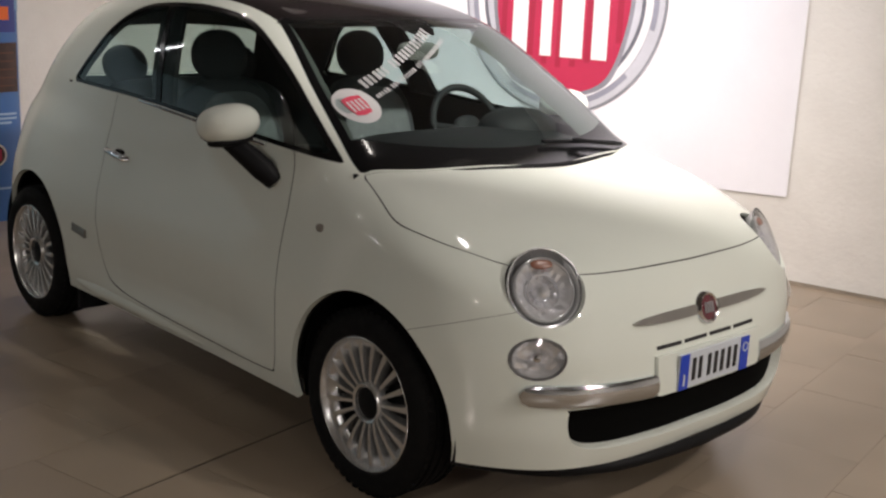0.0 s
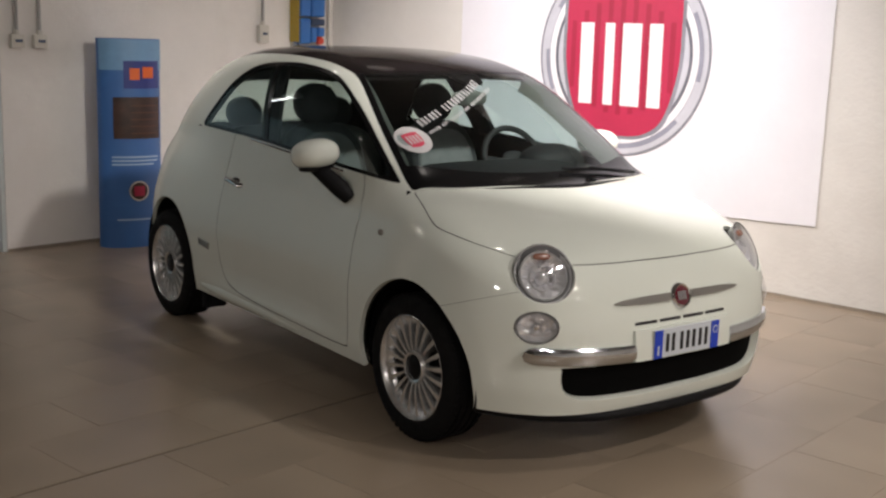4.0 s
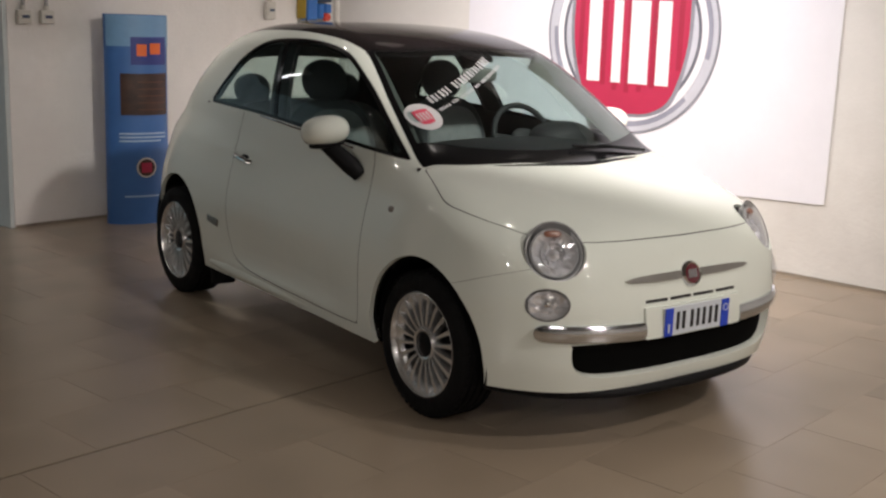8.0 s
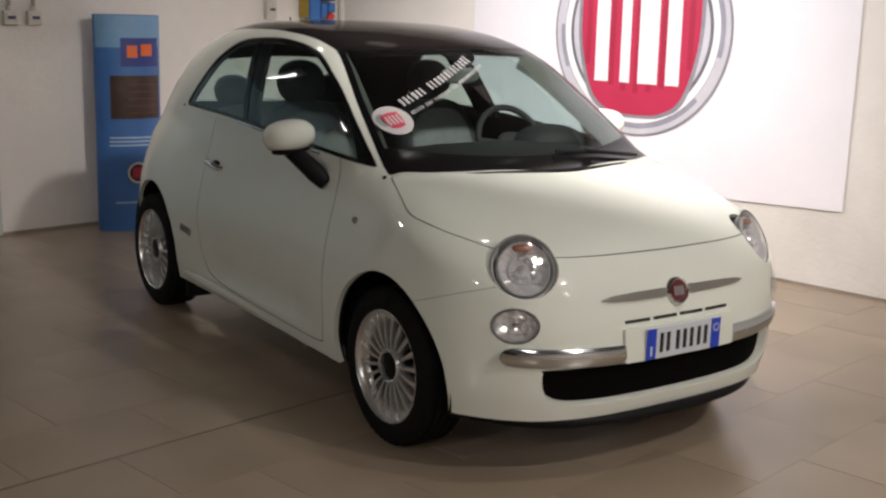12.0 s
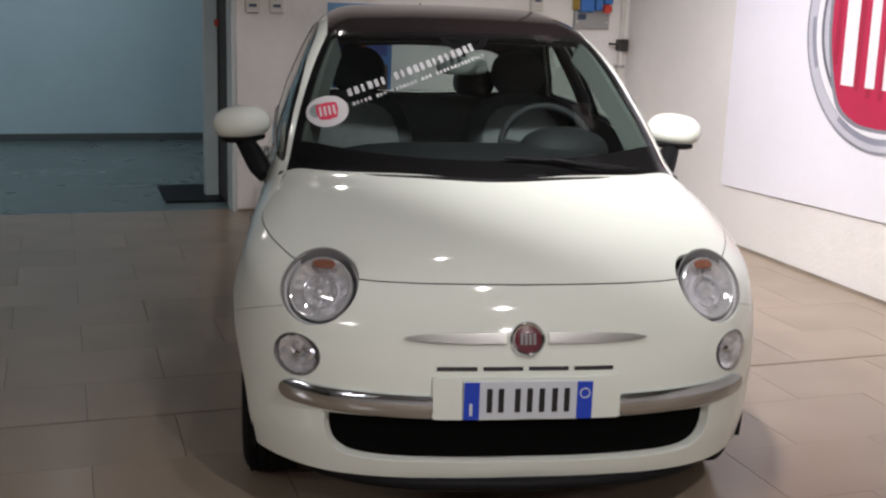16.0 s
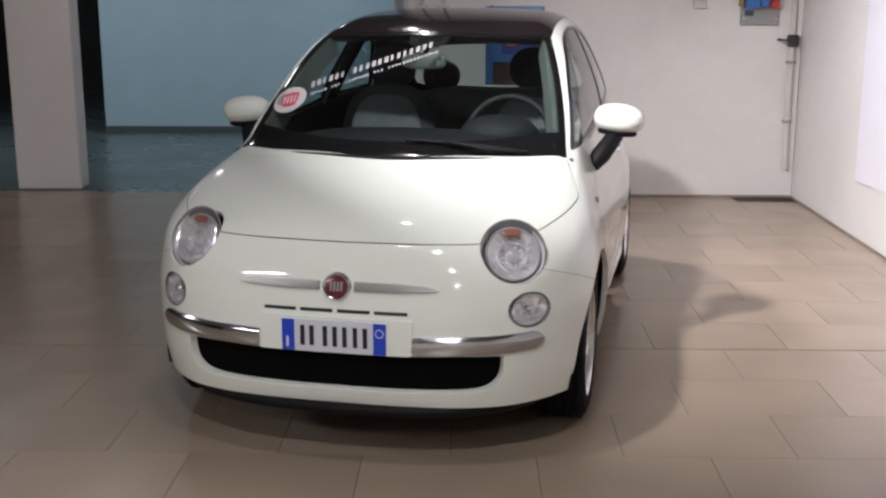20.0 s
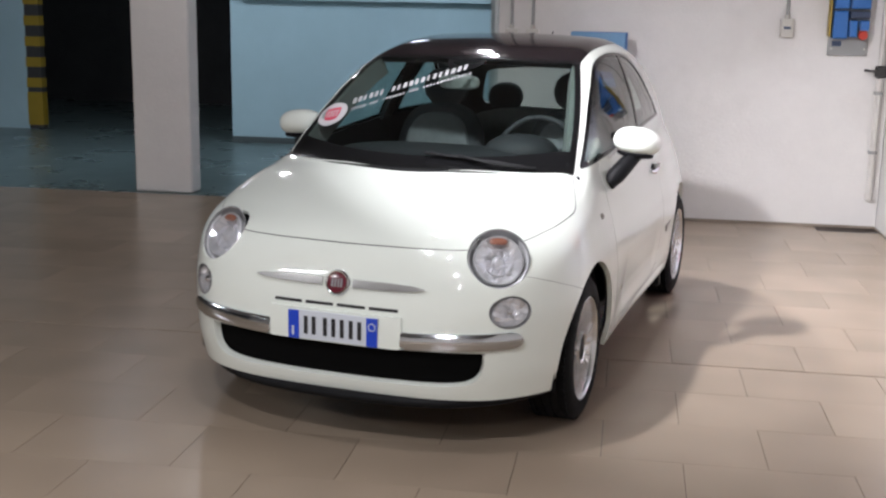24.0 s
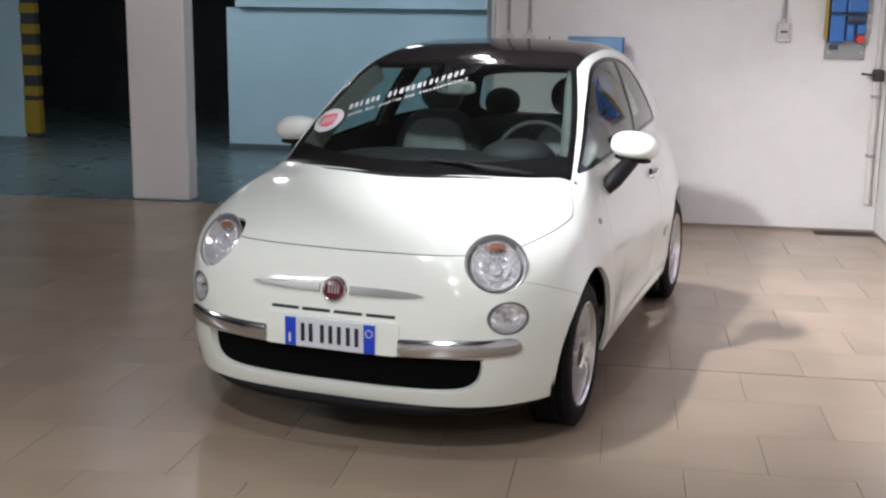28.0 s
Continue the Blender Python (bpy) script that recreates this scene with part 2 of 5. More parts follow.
def thing(name, label, category, m=None, group="", kind=""):
    ob = new(name)
    ob.empty_display_size = 0.1
    if m is not None:
        ob.matrix_world = m
    return tagged(ob, label, category, group, kind)


def part(name, bm, mat, parent=None, label="", smooth=False, m=None):
    me = bpy.data.meshes.new(name)
    bm.to_mesh(me)
    bm.free()
    me.materials.append(mat)
    if smooth:
        for f in me.polygons:
            f.use_smooth = True
        me.set_sharp_from_angle(angle=radians(38))
    ob = new(name, me)
    ob.parent = parent
    if m is not None:
        ob.matrix_basis = m
    return tagged(ob, label)


def block(x0, x1, y0, y1, z0, z1, bevel=0.0, seg=2):
    bm = bmesh.new()
    bmesh.ops.create_cube(bm, size=1)
    for v in bm.verts:
        v.co = ((x0 + x1) / 2 + v.co.x * (x1 - x0), (y0 + y1) / 2 + v.co.y * (y1 - y0), (z0 + z1) / 2 + v.co.z * (z1 - z0))
    if bevel:
        bmesh.ops.bevel(bm, geom=bm.edges[:], offset=bevel, segments=seg, profile=0.5, affect="EDGES", clamp_overlap=True)
    return bm


def lathe(profile, n=48, axis="z"):
    """A turned body from a profile of (radius, height)."""
    bm = bmesh.new()
    rings = []
    for r, h in profile:
        if r < 1e-6:
            rings.append([bm.verts.new((0, 0, h))])
        else:
            rings.append([bm.verts.new((r * math.cos(2 * math.pi * k / n), r * math.sin(2 * math.pi * k / n), h)) for k in range(n)])
    for a, b in zip(rings, rings[1:]):
        for k in range(n):
            j = (k + 1) % n
            if len(a) == 1 and len(b) == 1:
                continue
            if len(a) == 1:
                bm.faces.new((a[0], b[k], b[j]))
            elif len(b) == 1:
                bm.faces.new((a[k], b[0], a[j]))
            else:
                bm.faces.new((a[k], b[k], b[j], a[j]))
    bmesh.ops.recalc_face_normals(bm, faces=bm.faces[:])
    return bm


def tube(points, r, n=10, closed=False):
    """A round bar along the points. r: one radius, or one for each point."""
    pts = [Vector(p) for p in points]
    bm = bmesh.new()
    rings = []
    m = len(pts)
    for i, p in enumerate(pts):
        a, b = (pts[i - 1], pts[(i + 1) % m]) if closed else (pts[max(i - 1, 0)], pts[min(i + 1, m - 1)])
        q = (b - a).normalized().to_track_quat("Z", "Y")
        rad = r[i] if isinstance(r, (list, tuple)) else r
        rings.append([bm.verts.new(p + q @ Vector((rad * math.cos(2 * math.pi * k / n), rad * math.sin(2 * math.pi * k / n), 0))) for k in range(n)])
    for a, b in zip(rings, rings[1:] + (rings[:1] if closed else [])):
        if closed and b is rings[0]:
            shift = min(range(n), key=lambda s: (a[0].co - b[s].co).length)
            b = b[shift:] + b[:shift]
        for k in range(n):
            bm.faces.new((a[k], a[(k + 1) % n], b[(k + 1) % n], b[k]))
    if not closed:
        bm.faces.new(rings[0][::-1])
        bm.faces.new(rings[-1])
    bmesh.ops.recalc_face_normals(bm, faces=bm.faces[:])
    return bm


def slab(outline, z0, z1, bevel=0.0):
    """A flat plate with that outline in x and y."""
    bm = bmesh.new()
    f = bm.faces.new([bm.verts.new((x, y, z0)) for x, y in outline])
    up = bmesh.ops.extrude_face_region(bm, geom=[f])
    for v in up["geom"]:
        if isinstance(v, bmesh.types.BMVert):
            v.co.z = z1
    bmesh.ops.recalc_face_normals(bm, faces=bm.faces[:])
    if bevel:
        rim = [e for e in bm.edges if abs(e.verts[0].co.z - z1) < 1e-6 and abs(e.verts[1].co.z - z1) < 1e-6]
        bmesh.ops.bevel(bm, geom=rim, offset=bevel, segments=2, profile=0.5, affect="EDGES", clamp_overlap=True)
    return bm


def soft_ball(rx, ry, rz, power=2.4, n=28):
    """A rounded pad: a superellipsoid."""
    bm = bmesh.new()
    bmesh.ops.create_uvsphere(bm, u_segments=n, v_segments=n // 2 + 2, radius=1)
    for v in bm.verts:
        k = (abs(v.co.x) ** power + abs(v.co.y) ** power + abs(v.co.z) ** power) ** (-1 / power)
        v.co = (v.co.x * k * rx, v.co.y * k * ry, v.co.z * k * rz)
    return bm

# ---------------------------------------------------------------- car body shape
# Car axes: x to the car's left, y to its tail, z up; wheels at y = -1.15 and 1.15.


def spline(knots, n=14, closed=True):
    """A smooth curve through the knots (Catmull-Rom)."""
    p = np.array(knots, float)
    m = len(p)
    out = []
    for i in range(m if closed else m - 1):
        if closed:
            a, b, c, d = p[(i - 1) % m], p[i], p[(i + 1) % m], p[(i + 2) % m]
        else:
            a, b, c, d = p[max(i - 1, 0)], p[i], p[i + 1], p[min(i + 2, m - 1)]
        for k in range(n):
            t = k / n
            out.append(0.5 * (2 * b + (c - a) * t + (2 * a - 5 * b + 4 * c - d) * t * t + (3 * b - a - 3 * c + d) * t ** 3))
    if not closed:
        out.append(p[-1])
    return np.array(out)


def loop_distance(q, loop):
    """Signed distance of the points q (n, 2) from a closed loop; negative inside."""
    a, b = loop, np.roll(loop, -1, axis=0)
    best = np.full(len(q), 1e9)
    inside = np.zeros(len(q), bool)
    for p0, p1 in zip(a, b):
        e = p1 - p0
        w = q - p0
        k = np.clip((w @ e) / max(e @ e, 1e-12), 0, 1)
        best = np.minimum(best, np.sum((w - k[:, None] * e) ** 2, axis=1))
        up = (p0[1] > q[:, 1]) != (p1[1] > q[:, 1])
        with np.errstate(divide="ignore", invalid="ignore"):
            xs = (p1[0] - p0[0]) * (q[:, 1] - p0[1]) / (p1[1] - p0[1]) + p0[0]
        inside ^= up & (q[:, 0] < xs)
    return np.where(inside, -1, 1) * np.sqrt(best)


class Field:
    """The signed distance of a loop, kept on a grid for speed."""

    def __init__(self, knots, step=0.0125, margin=0.45, n=10):
        loop = spline(knots, n)
        lo, hi = loop.min(0) - margin, loop.max(0) + margin
        self.lo, self.step = lo, step
        nx, ny = (np.ceil((hi - lo) / step)).astype(int) + 1
        gx, gy = np.meshgrid(lo[0] + step * np.arange(nx), lo[1] + step * np.arange(ny), indexing="ij")
        self.grid = loop_distance(np.stack([gx.ravel(), gy.ravel()], 1), loop).reshape(nx, ny)
        for _ in range(2):
            g = np.pad(self.grid, 1, mode="edge")
            self.grid = (4 * g[1:-1, 1:-1] + g[:-2, 1:-1] + g[2:, 1:-1] + g[1:-1, :-2] + g[1:-1, 2:]) / 8

    def __call__(self, u, v):
        a = np.clip((u - self.lo[0]) / self.step, 0, self.grid.shape[0] - 1.001)
        b = np.clip((v - self.lo[1]) / self.step, 0, self.grid.shape[1] - 1.001)
        i, j = a.astype(int), b.astype(int)
        a, b = a - i, b - j
        g = self.grid
        return (g[i, j] * (1 - a) + g[i + 1, j] * a) * (1 - b) + (g[i, j + 1] * (1 - a) + g[i + 1, j + 1] * a) * b


def smax(a, b, r):
    h = np.maximum(r - np.abs(a - b), 0) / r
    return np.maximum(a, b) + h * h * r / 4


def smin(a, b, r):
    return -smax(-a, -b, r)


LOWER_SIDE = Field([(-1.70, 0.13), (-1.815, 0.20), (-1.848, 0.32), (-1.846, 0.44), (-1.826, 0.55), (-1.794, 0.65), (-1.742, 0.745), (-1.652, 0.822),
                    (-1.50, 0.888), (-1.32, 0.94), (-1.12, 0.98), (-0.90, 0.995), (-0.4, 0.99), (0.2, 0.99), (0.8, 1.0), (1.25, 1.01), (1.48, 0.985), (1.585, 0.90),
                    (1.645, 0.72), (1.66, 0.52), (1.645, 0.36), (1.58, 0.22), (1.40, 0.14), (0.6, 0.12), (-0.6, 0.12)])
LOWER_PLAN = Field([(0, -1.885), (0.28, -1.866), (0.472, -1.808), (0.64, -1.705), (0.768, -1.542), (0.828, -1.35), (0.838, -1.10), (0.828, -0.8), (0.814, -0.3), (0.812, 0.2),
                    (0.813, 0.7), (0.815, 1.05), (0.785, 1.33), (0.71, 1.52), (0.55, 1.645), (0.30, 1.695), (0, 1.71),
                    (-0.5, 1.68), (-0.8, 1.0), (-0.8, -1.2), (-0.5, -1.81)])
CABIN_SIDE = Field([(-1.20, 0.86), (-1.092, 0.975), (-0.878, 1.125), (-0.638, 1.27), (-0.395, 1.388), (-0.12, 1.460), (0.2, 1.492), (0.5, 1.497), (0.8, 1.476), (1.05, 1.420),
                    (1.22, 1.335), (1.36, 1.20), (1.48, 1.03), (1.56, 0.88), (1.50, 0.70), (0.9, 0.6), (-0.6, 0.6), (-1.15, 0.7)])
SIDE_INSET = np.array([(0.10, 0.085), (0.20, 0.036), (0.32, 0.010), (0.45, 0.003), (0.55, 0.002), (0.66, 0.017), (0.76, 0.043), (0.85, 0.075), (0.93, 0.110), (1.1, 0.20)])
TUMBLE = np.array([(0.85, 0.740), (0.95, 0.728), (1.05, 0.705), (1.15, 0.674), (1.25, 0.632), (1.33, 0.594), (1.40, 0.556), (1.46, 0.512), (1.55, 0.42)])


def eased(table, z):
    return (np.interp(z - 0.02, table[:, 0], table[:, 1]) + np.interp(z, table[:, 0], table[:, 1]) + np.interp(z + 0.02, table[:, 0], table[:, 1])) / 3


def body(p):
    """The car's outer surface is where this is zero; negative inside."""
    x, y, z = np.abs(p[:, 0]), p[:, 1], p[:, 2]
    crown = np.interp(y, [-1.6, -1.0, -0.6], [0.20, 0.085, 0.085]) * x * x
    top = LOWER_SIDE(y + 0.06 * x * x * np.clip(y + 1.2, 0, 1), z + crown * np.clip((z - 0.5) * 3, 0, 1))
    hollow = np.interp(y, [-0.75, -0.45, 0.35, 0.72], [0, 1, 1, 0]) * np.interp(z, [0.25, 0.29, 0.33, 0.385, 0.58], [0, 0.002, 0.020, 0.022, 0])
    sides = LOWER_PLAN(x, y) + eased(SIDE_INSET, z) + hollow 
    lower = smax(top, sides, 0.11)
    lean = np.clip(-y / 0.6, -0.7, 1.0)
    cab_top = CABIN_SIDE(y - 0.26 * x * x * lean, z + 0.075 * x * x)
    cab_side = (x - eased(TUMBLE, z) + np.where(y < 0.1, 0.028, 0.05) * (y - 0.1) ** 2) * 0.94
    cab = smax(cab_top, cab_side, 0.10)
    return smin(lower, cab, 0.05)


def body_normal(p, h=0.012):
    g = np.stack([body(p + h * e) - body(p - h * e) for e in np.eye(3)], 1)
    return g / np.maximum(np.linalg.norm(g, axis=1), 1e-9)[:, None]


def on_body(p):
    """Draws points near the surface onto it."""
    for _ in range(4):
        n = body_normal(p)
        p = p - n * np.clip(body(p), -0.05, 0.05)[:, None]
    return p


def cast(start, way, far=1.6):
    """Outermost meeting of rays from inside with the surface."""
    lo = np.zeros(len(start))
    ks = np.linspace(far, 0.05, 60)
    hi = np.full(len(start), far)
    done = np.zeros(len(start), bool)
    for k in ks:
        ins = body(start + k * way) < 0
        first = ins & ~done
        lo[first], hi[first] = k, k + ks[0] - ks[1]
        done |= ins
    for _ in range(18):
        mid = (lo + hi) / 2
        ins = body(start + mid[:, None] * way) < 0
        lo, hi = np.where(ins, mid, lo), np.where(ins, hi, mid)
    return start + ((lo + hi) / 2)[:, None] * way


def half_shell(stations=130, fan=56, around=112):
    """The half of the body with x >= 0, as vertices and triangles."""
    rows = [(-1.15, b) for b in np.linspace(-math.pi / 2, 0, fan, endpoint=False)] + [(y, 0.0) for y in np.linspace(-1.15, 1.15, stations, endpoint=False)]
    rows += [(1.15, b) for b in np.linspace(0, math.pi / 2, fan + 1)]
    ang = np.linspace(0, math.pi, around)
    start, way = [], []
    for y, b in rows:
        for a in ang:
            start.append((0, y, 0.62))
            way.append((math.sin(a) * math.cos(b), math.sin(b), -math.cos(a) * math.cos(b)))
    p = cast(np.array(start), np.array(way))
    p[:, 0] = np.maximum(p[:, 0], 0)
    n, m = len(rows), len(ang)
    idx = np.arange(n * m).reshape(n, m)
    a, b, c, d = idx[:-1, :-1].ravel(), idx[1:, :-1].ravel(), idx[1:, 1:].ravel(), idx[:-1, 1:].ravel()
    tris = np.concatenate([np.stack([a, b, c], 1), np.stack([a, c, d], 1)])
    q = p[tris]
    area = np.linalg.norm(np.cross(q[:, 1] - q[:, 0], q[:, 2] - q[:, 0]), axis=1)
    return p, tris[area > 1e-8]

# ---------------------------------------------------------------- cutting the body into panels


class Shell:
    def __init__(self, v, t):
        self.v, self.t = v, t


def cut(s, value):
    """Parts of a shell where value(points) is below and above zero, parted along a clean line."""
    v = s.v
    f = value(v)
    f = np.where(np.abs(f) < 1e-6, 1e-6, f)
    neg = f < 0
    c = neg[s.t].sum(1)
    ins, outs = [s.t[c == 3]], [s.t[c == 0]]
    mixed = s.t[(c == 1) | (c == 2)]
    if len(mixed):
        lone_neg = neg[mixed].sum(1) == 1
        lone = np.where(lone_neg[:, None], neg[mixed], ~neg[mixed]).argmax(1)
        r = np.arange(len(mixed))
        a, b, d = mixed[r, lone], mixed[r, (lone + 1) % 3], mixed[r, (lone + 2) % 3]
        pairs = np.sort(np.concatenate([np.stack([a, b], 1), np.stack([a, d], 1)]), axis=1)
        uniq, inv = np.unique(pairs, axis=0, return_inverse=True)
        inv = inv.ravel() + len(v)
        k = f[uniq[:, 0]] / (f[uniq[:, 0]] - f[uniq[:, 1]])
        fresh = v[uniq[:, 0]] * (1 - k)[:, None] + v[uniq[:, 1]] * k[:, None]
        v = np.concatenate([v, fresh])
        ab, ad = inv[:len(a)], inv[len(a):]
        tip = np.stack([a, ab, ad], 1)
        rest1, rest2 = np.stack([ab, b, d], 1), np.stack([ab, d, ad], 1)
        ins += [tip[lone_neg], rest1[~lone_neg], rest2[~lone_neg]]
        outs += [tip[~lone_neg], rest1[lone_neg], rest2[lone_neg]]
    return Shell(v, np.concatenate(ins)), Shell(v, np.concatenate(outs))


def parted(s, value, gap=0.004):
    """The same with an open joint between the two."""
    inside, rest = cut(s, lambda p: value(p) + gap / 2)
    joint, outside = cut(rest, lambda p: value(p) - gap / 2)
    joints.append(joint)
    return inside, outside


joints = []


def panel(name, s, mat, parent, label="", side=0, depth=0.012, out=0.0, bulge=None, flange=True, along=None):
    """A mesh from a shell piece of the half x >= 0. side 0: both halves in one mesh; 1 or -1: that side alone. depth: of its folded-in rim. along: the way of the bulge, if not the surface's own normal."""
    used, inv = np.unique(s.t, return_inverse=True)
    p, t = s.v[used], inv.reshape(-1, 3)
    n = body_normal(p)
    lift = np.full(len(p), out) if bulge is None else out + bulge(p)
    q = p + (n if along is None else along[None]) * lift[:, None]
    face = np.cross(q[t[:, 1]] - q[t[:, 0]], q[t[:, 2]] - q[t[:, 0]])
    if np.sum(face * n[t[:, 0]]) < 0:
        t = t[:, ::-1]
    e = np.concatenate([t[:, [0, 1]], t[:, [1, 2]], t[:, [2, 0]]])
    _, back, count = np.unique(np.sort(e, axis=1), axis=0, return_inverse=True, return_counts=True)
    rim = e[count[back.ravel()] == 1]
    rim = rim[~((p[rim[:, 0], 0] < 2e-4) & (p[rim[:, 1], 0] < 2e-4))] if side == 0 else rim
    vs, ns, fs = [q], [n], [t]
    if flange and len(rim) and depth:
        ring = np.unique(rim)
        at = np.full(len(p), -1)
        at[ring] = np.arange(len(ring))
        base, m = len(q), len(ring)
        a, b = at[rim[:, 0]], at[rim[:, 1]]
        outward = np.zeros((m, 3))
        w = np.cross(q[rim[:, 1]] - q[rim[:, 0]], n[rim[:, 0]])
        np.add.at(outward, a, w)
        np.add.at(outward, b, w)
        outward /= np.maximum(np.linalg.norm(outward, axis=1), 1e-9)[:, None]
        vs += [q[ring], q[ring] - n[ring] * depth]
        ns += [outward, outward]
        fs += [np.stack([b, a, a + m], 1) + base, np.stack([b, a + m, b + m], 1) + base]
    v, nn, f = np.concatenate(vs), np.concatenate(ns), np.concatenate(fs)
    if side == 0:
        flip = np.array([-1, 1, 1])
        f = np.concatenate([f, f[:, ::-1] + len(v)])
        v, nn = np.concatenate([v, v * flip]), np.concatenate([nn, nn * flip])
    elif side < 0:
        v, nn, f = v * [-1, 1, 1], nn * [-1, 1, 1], f[:, ::-1]
    me = bpy.data.meshes.new(name)
    me.from_pydata(v.tolist(), [], f.tolist())
    me.polygons.foreach_set("use_smooth", [True] * len(me.polygons))
    if bulge is None:
        me.normals_split_custom_set_from_vertices(nn.tolist())
    me.materials.append(mat)
    ob = new(name, me)
    ob.parent = parent
    return tagged(ob, label)


def outline(knots, n=8):
    """A closed loop; knots given twice are corners."""
    return spline(knots, n)


def from_side(loop):
    return lambda p: np.where(p[:, 0] > 0.30, loop_distance(p[:, 1:3], loop), 1.0)


def from_top(loop, low):
    return lambda p: np.where(p[:, 2] > low, loop_distance(p[:, :2], loop), 1.0)


def from_front(loop, back=-1.2):
    return lambda p: np.where(p[:, 1] < back, loop_distance(p[:, [0, 2]], loop), 1.0)


# outlines of the panels (half of each that spans the car)
SIDE_WINDOW = outline([(-0.885, 0.978), (-0.885, 0.978), (-0.67, 1.128), (-0.44, 1.272), (-0.20, 1.375), (0.08, 1.413), (0.36, 1.412), (0.57, 1.385), (0.75, 1.30), (0.865, 1.18),
                       (0.968, 1.060), (0.968, 1.060), (0.34, 1.050), (-0.1, 1.026), (-0.55, 0.997)])
SCREEN = outline([(-0.3, -1.105), (0, -1.172), (0.3, -1.105), (0.5, -1.046), (0.664, -0.962), (0.664, -0.962), (0.622, -0.72), (0.578, -0.53), (0.508, -0.285), (0.508, -0.285),
                  (0.38, -0.322), (0.2, -0.342), (0, -0.348), (-0.3, -0.322), (-0.3, -0.322), (-0.4, -0.8)])
ROOF_PANEL = outline([(-0.3, -0.38), (0, -0.38), (0.2, -0.375), (0.38, -0.355), (0.511, -0.30), (0.511, -0.30), (0.502, -0.05), (0.494, 0.26), (0.482, 0.6), (0.455, 0.98),
                      (0.40, 1.14), (0.20, 1.185), (0, 1.19), (-0.3, 1.18), (-0.3, 1.18), (-0.3, 0)])
BONNET = outline([(-0.3, -1.724), (0, -1.727), (0.2, -1.720), (0.34, -1.706), (0.455, -1.680), (0.56, -1.628), (0.632, -1.550), (0.672, -1.480), (0.708, -1.390), (0.732, -1.285), (0.735, -1.205), (0.712, -1.12),
                  (0.680, -1.02), (0.671, -0.975), (0.671, -0.975), (0.5, -1.060), (0.3, -1.115), (0, -1.187), (-0.3, -1.115), (-0.3, -1.115), (-0.4, -1.5)])
DOOR = outline([(-0.66, 0.995), (-0.70, 0.90), (-0.722, 0.80), (-0.738, 0.60), (-0.738, 0.40), (-0.722, 0.295), (-0.68, 0.272), (-0.4, 0.268), (0.1, 0.282), (0.38, 0.31),
                (0.47, 0.37), (0.51, 0.55), (0.525, 0.80), (0.52, 1.04), (0.50, 1.10), (0.50, 1.10), (-0.60, 1.035), (-0.60, 1.035)])
GRILLE = outline([(-0.3, 0.412), (0, 0.412), (0.45, 0.412), (0.556, 0.410), (0.556, 0.410), (0.553, 0.352), (0.530, 0.308), (0.47, 0.283), (0.3, 0.276), (0, 0.274), (-0.3, 0.274), (-0.3, 0.274)])
REAR_WINDOW = outline([(-0.3, 1.315), (0, 1.318), (0.3, 1.305), (0.43, 1.28), (0.47, 1.22), (0.51, 1.10), (0.50, 1.055), (0.42, 1.04), (0, 1.03), (-0.3, 1.03)])
LAMP_AT = on_body(np.array([(0.560, -1.64, 0.722)]))[0]
FOG_AT = on_body(np.array([(0.626, -1.69, 0.556)]))[0]


LAMP_AXIS = np.array((0.33, -0.82, 0.46)) / np.linalg.norm((0.33, -0.82, 0.46))


def lamp_round(p):
    d = p - LAMP_AT
    flat_d = d - np.outer(d @ LAMP_AXIS, LAMP_AXIS)
    return np.where((p[:, 1] < -1.3) & (p[:, 2] > 0.5), np.linalg.norm(flat_d, axis=1) - 0.115, 1.0)


def lamp_lift(p):
    """How far a point must move along the lamp's axis to reach its flat front."""
    return (LAMP_AT - p) @ LAMP_AXIS - 0.018


def fog_round(p):
    d = p - FOG_AT
    along = d[:, 0] * 0.70 + d[:, 1] * 0.71
    return np.where(p[:, 1] < -1.3, (np.sqrt((along / 0.082) ** 2 + (d[:, 2] / 0.060) ** 2) - 1) * 0.060, 1.0)


def arch(y, z, r):
    return lambda p: np.where(p[:, 0] > 0.2, np.hypot(p[:, 1] - y, p[:, 2] - z) - r, 1.0)


def bumper_split(p):
    line = p[:, 2] - (0.566 - (p[:, 1] + 1.30) * 0.34)
    return np.maximum(np.minimum(line, p[:, 0] - 0.54), p[:, 1] + 1.2)


car = thing("car", "ivory white three-door city car with dark glass roof, parked on tiles", "car", CAR_POSE)

shell = Shell(*half_shell())
_, shell = cut(shell, lambda p: p[:, 2] - (0.224 - 0.006 * np.clip((p[:, 1] + 1.2) * 1.5, 0, 1)))
_, shell = cut(shell, arch(-1.172, 0.307, 0.343))
_, shell = cut(shell, arch(1.13, 0.315, 0.345))
lining = shell

screen, shell = parted(shell, from_top(SCREEN, 0.93), 0.003)
_, lining = cut(lining, lambda p: from_top(SCREEN, 0.93)(p) + 0.02)
side_glass, shell = parted(shell, from_side(SIDE_WINDOW), 0.003)
_, lining = cut(lining, lambda p: from_side(SIDE_WINDOW)(p) + 0.012)
roof_panel, shell = parted(shell, from_top(ROOF_PANEL, 1.2), 0.003)
rear_value = lambda p: np.where(p[:, 1] > 0.9, loop_distance(p[:, [0, 2]], REAR_WINDOW), 1.0)
rear_glass, shell = parted(shell, rear_value, 0.003)
_, lining = cut(lining, lambda p: rear_value(p) + 0.01)
lamp, shell = cut(shell, lamp_round)
fog, shell = cut(shell, fog_round)
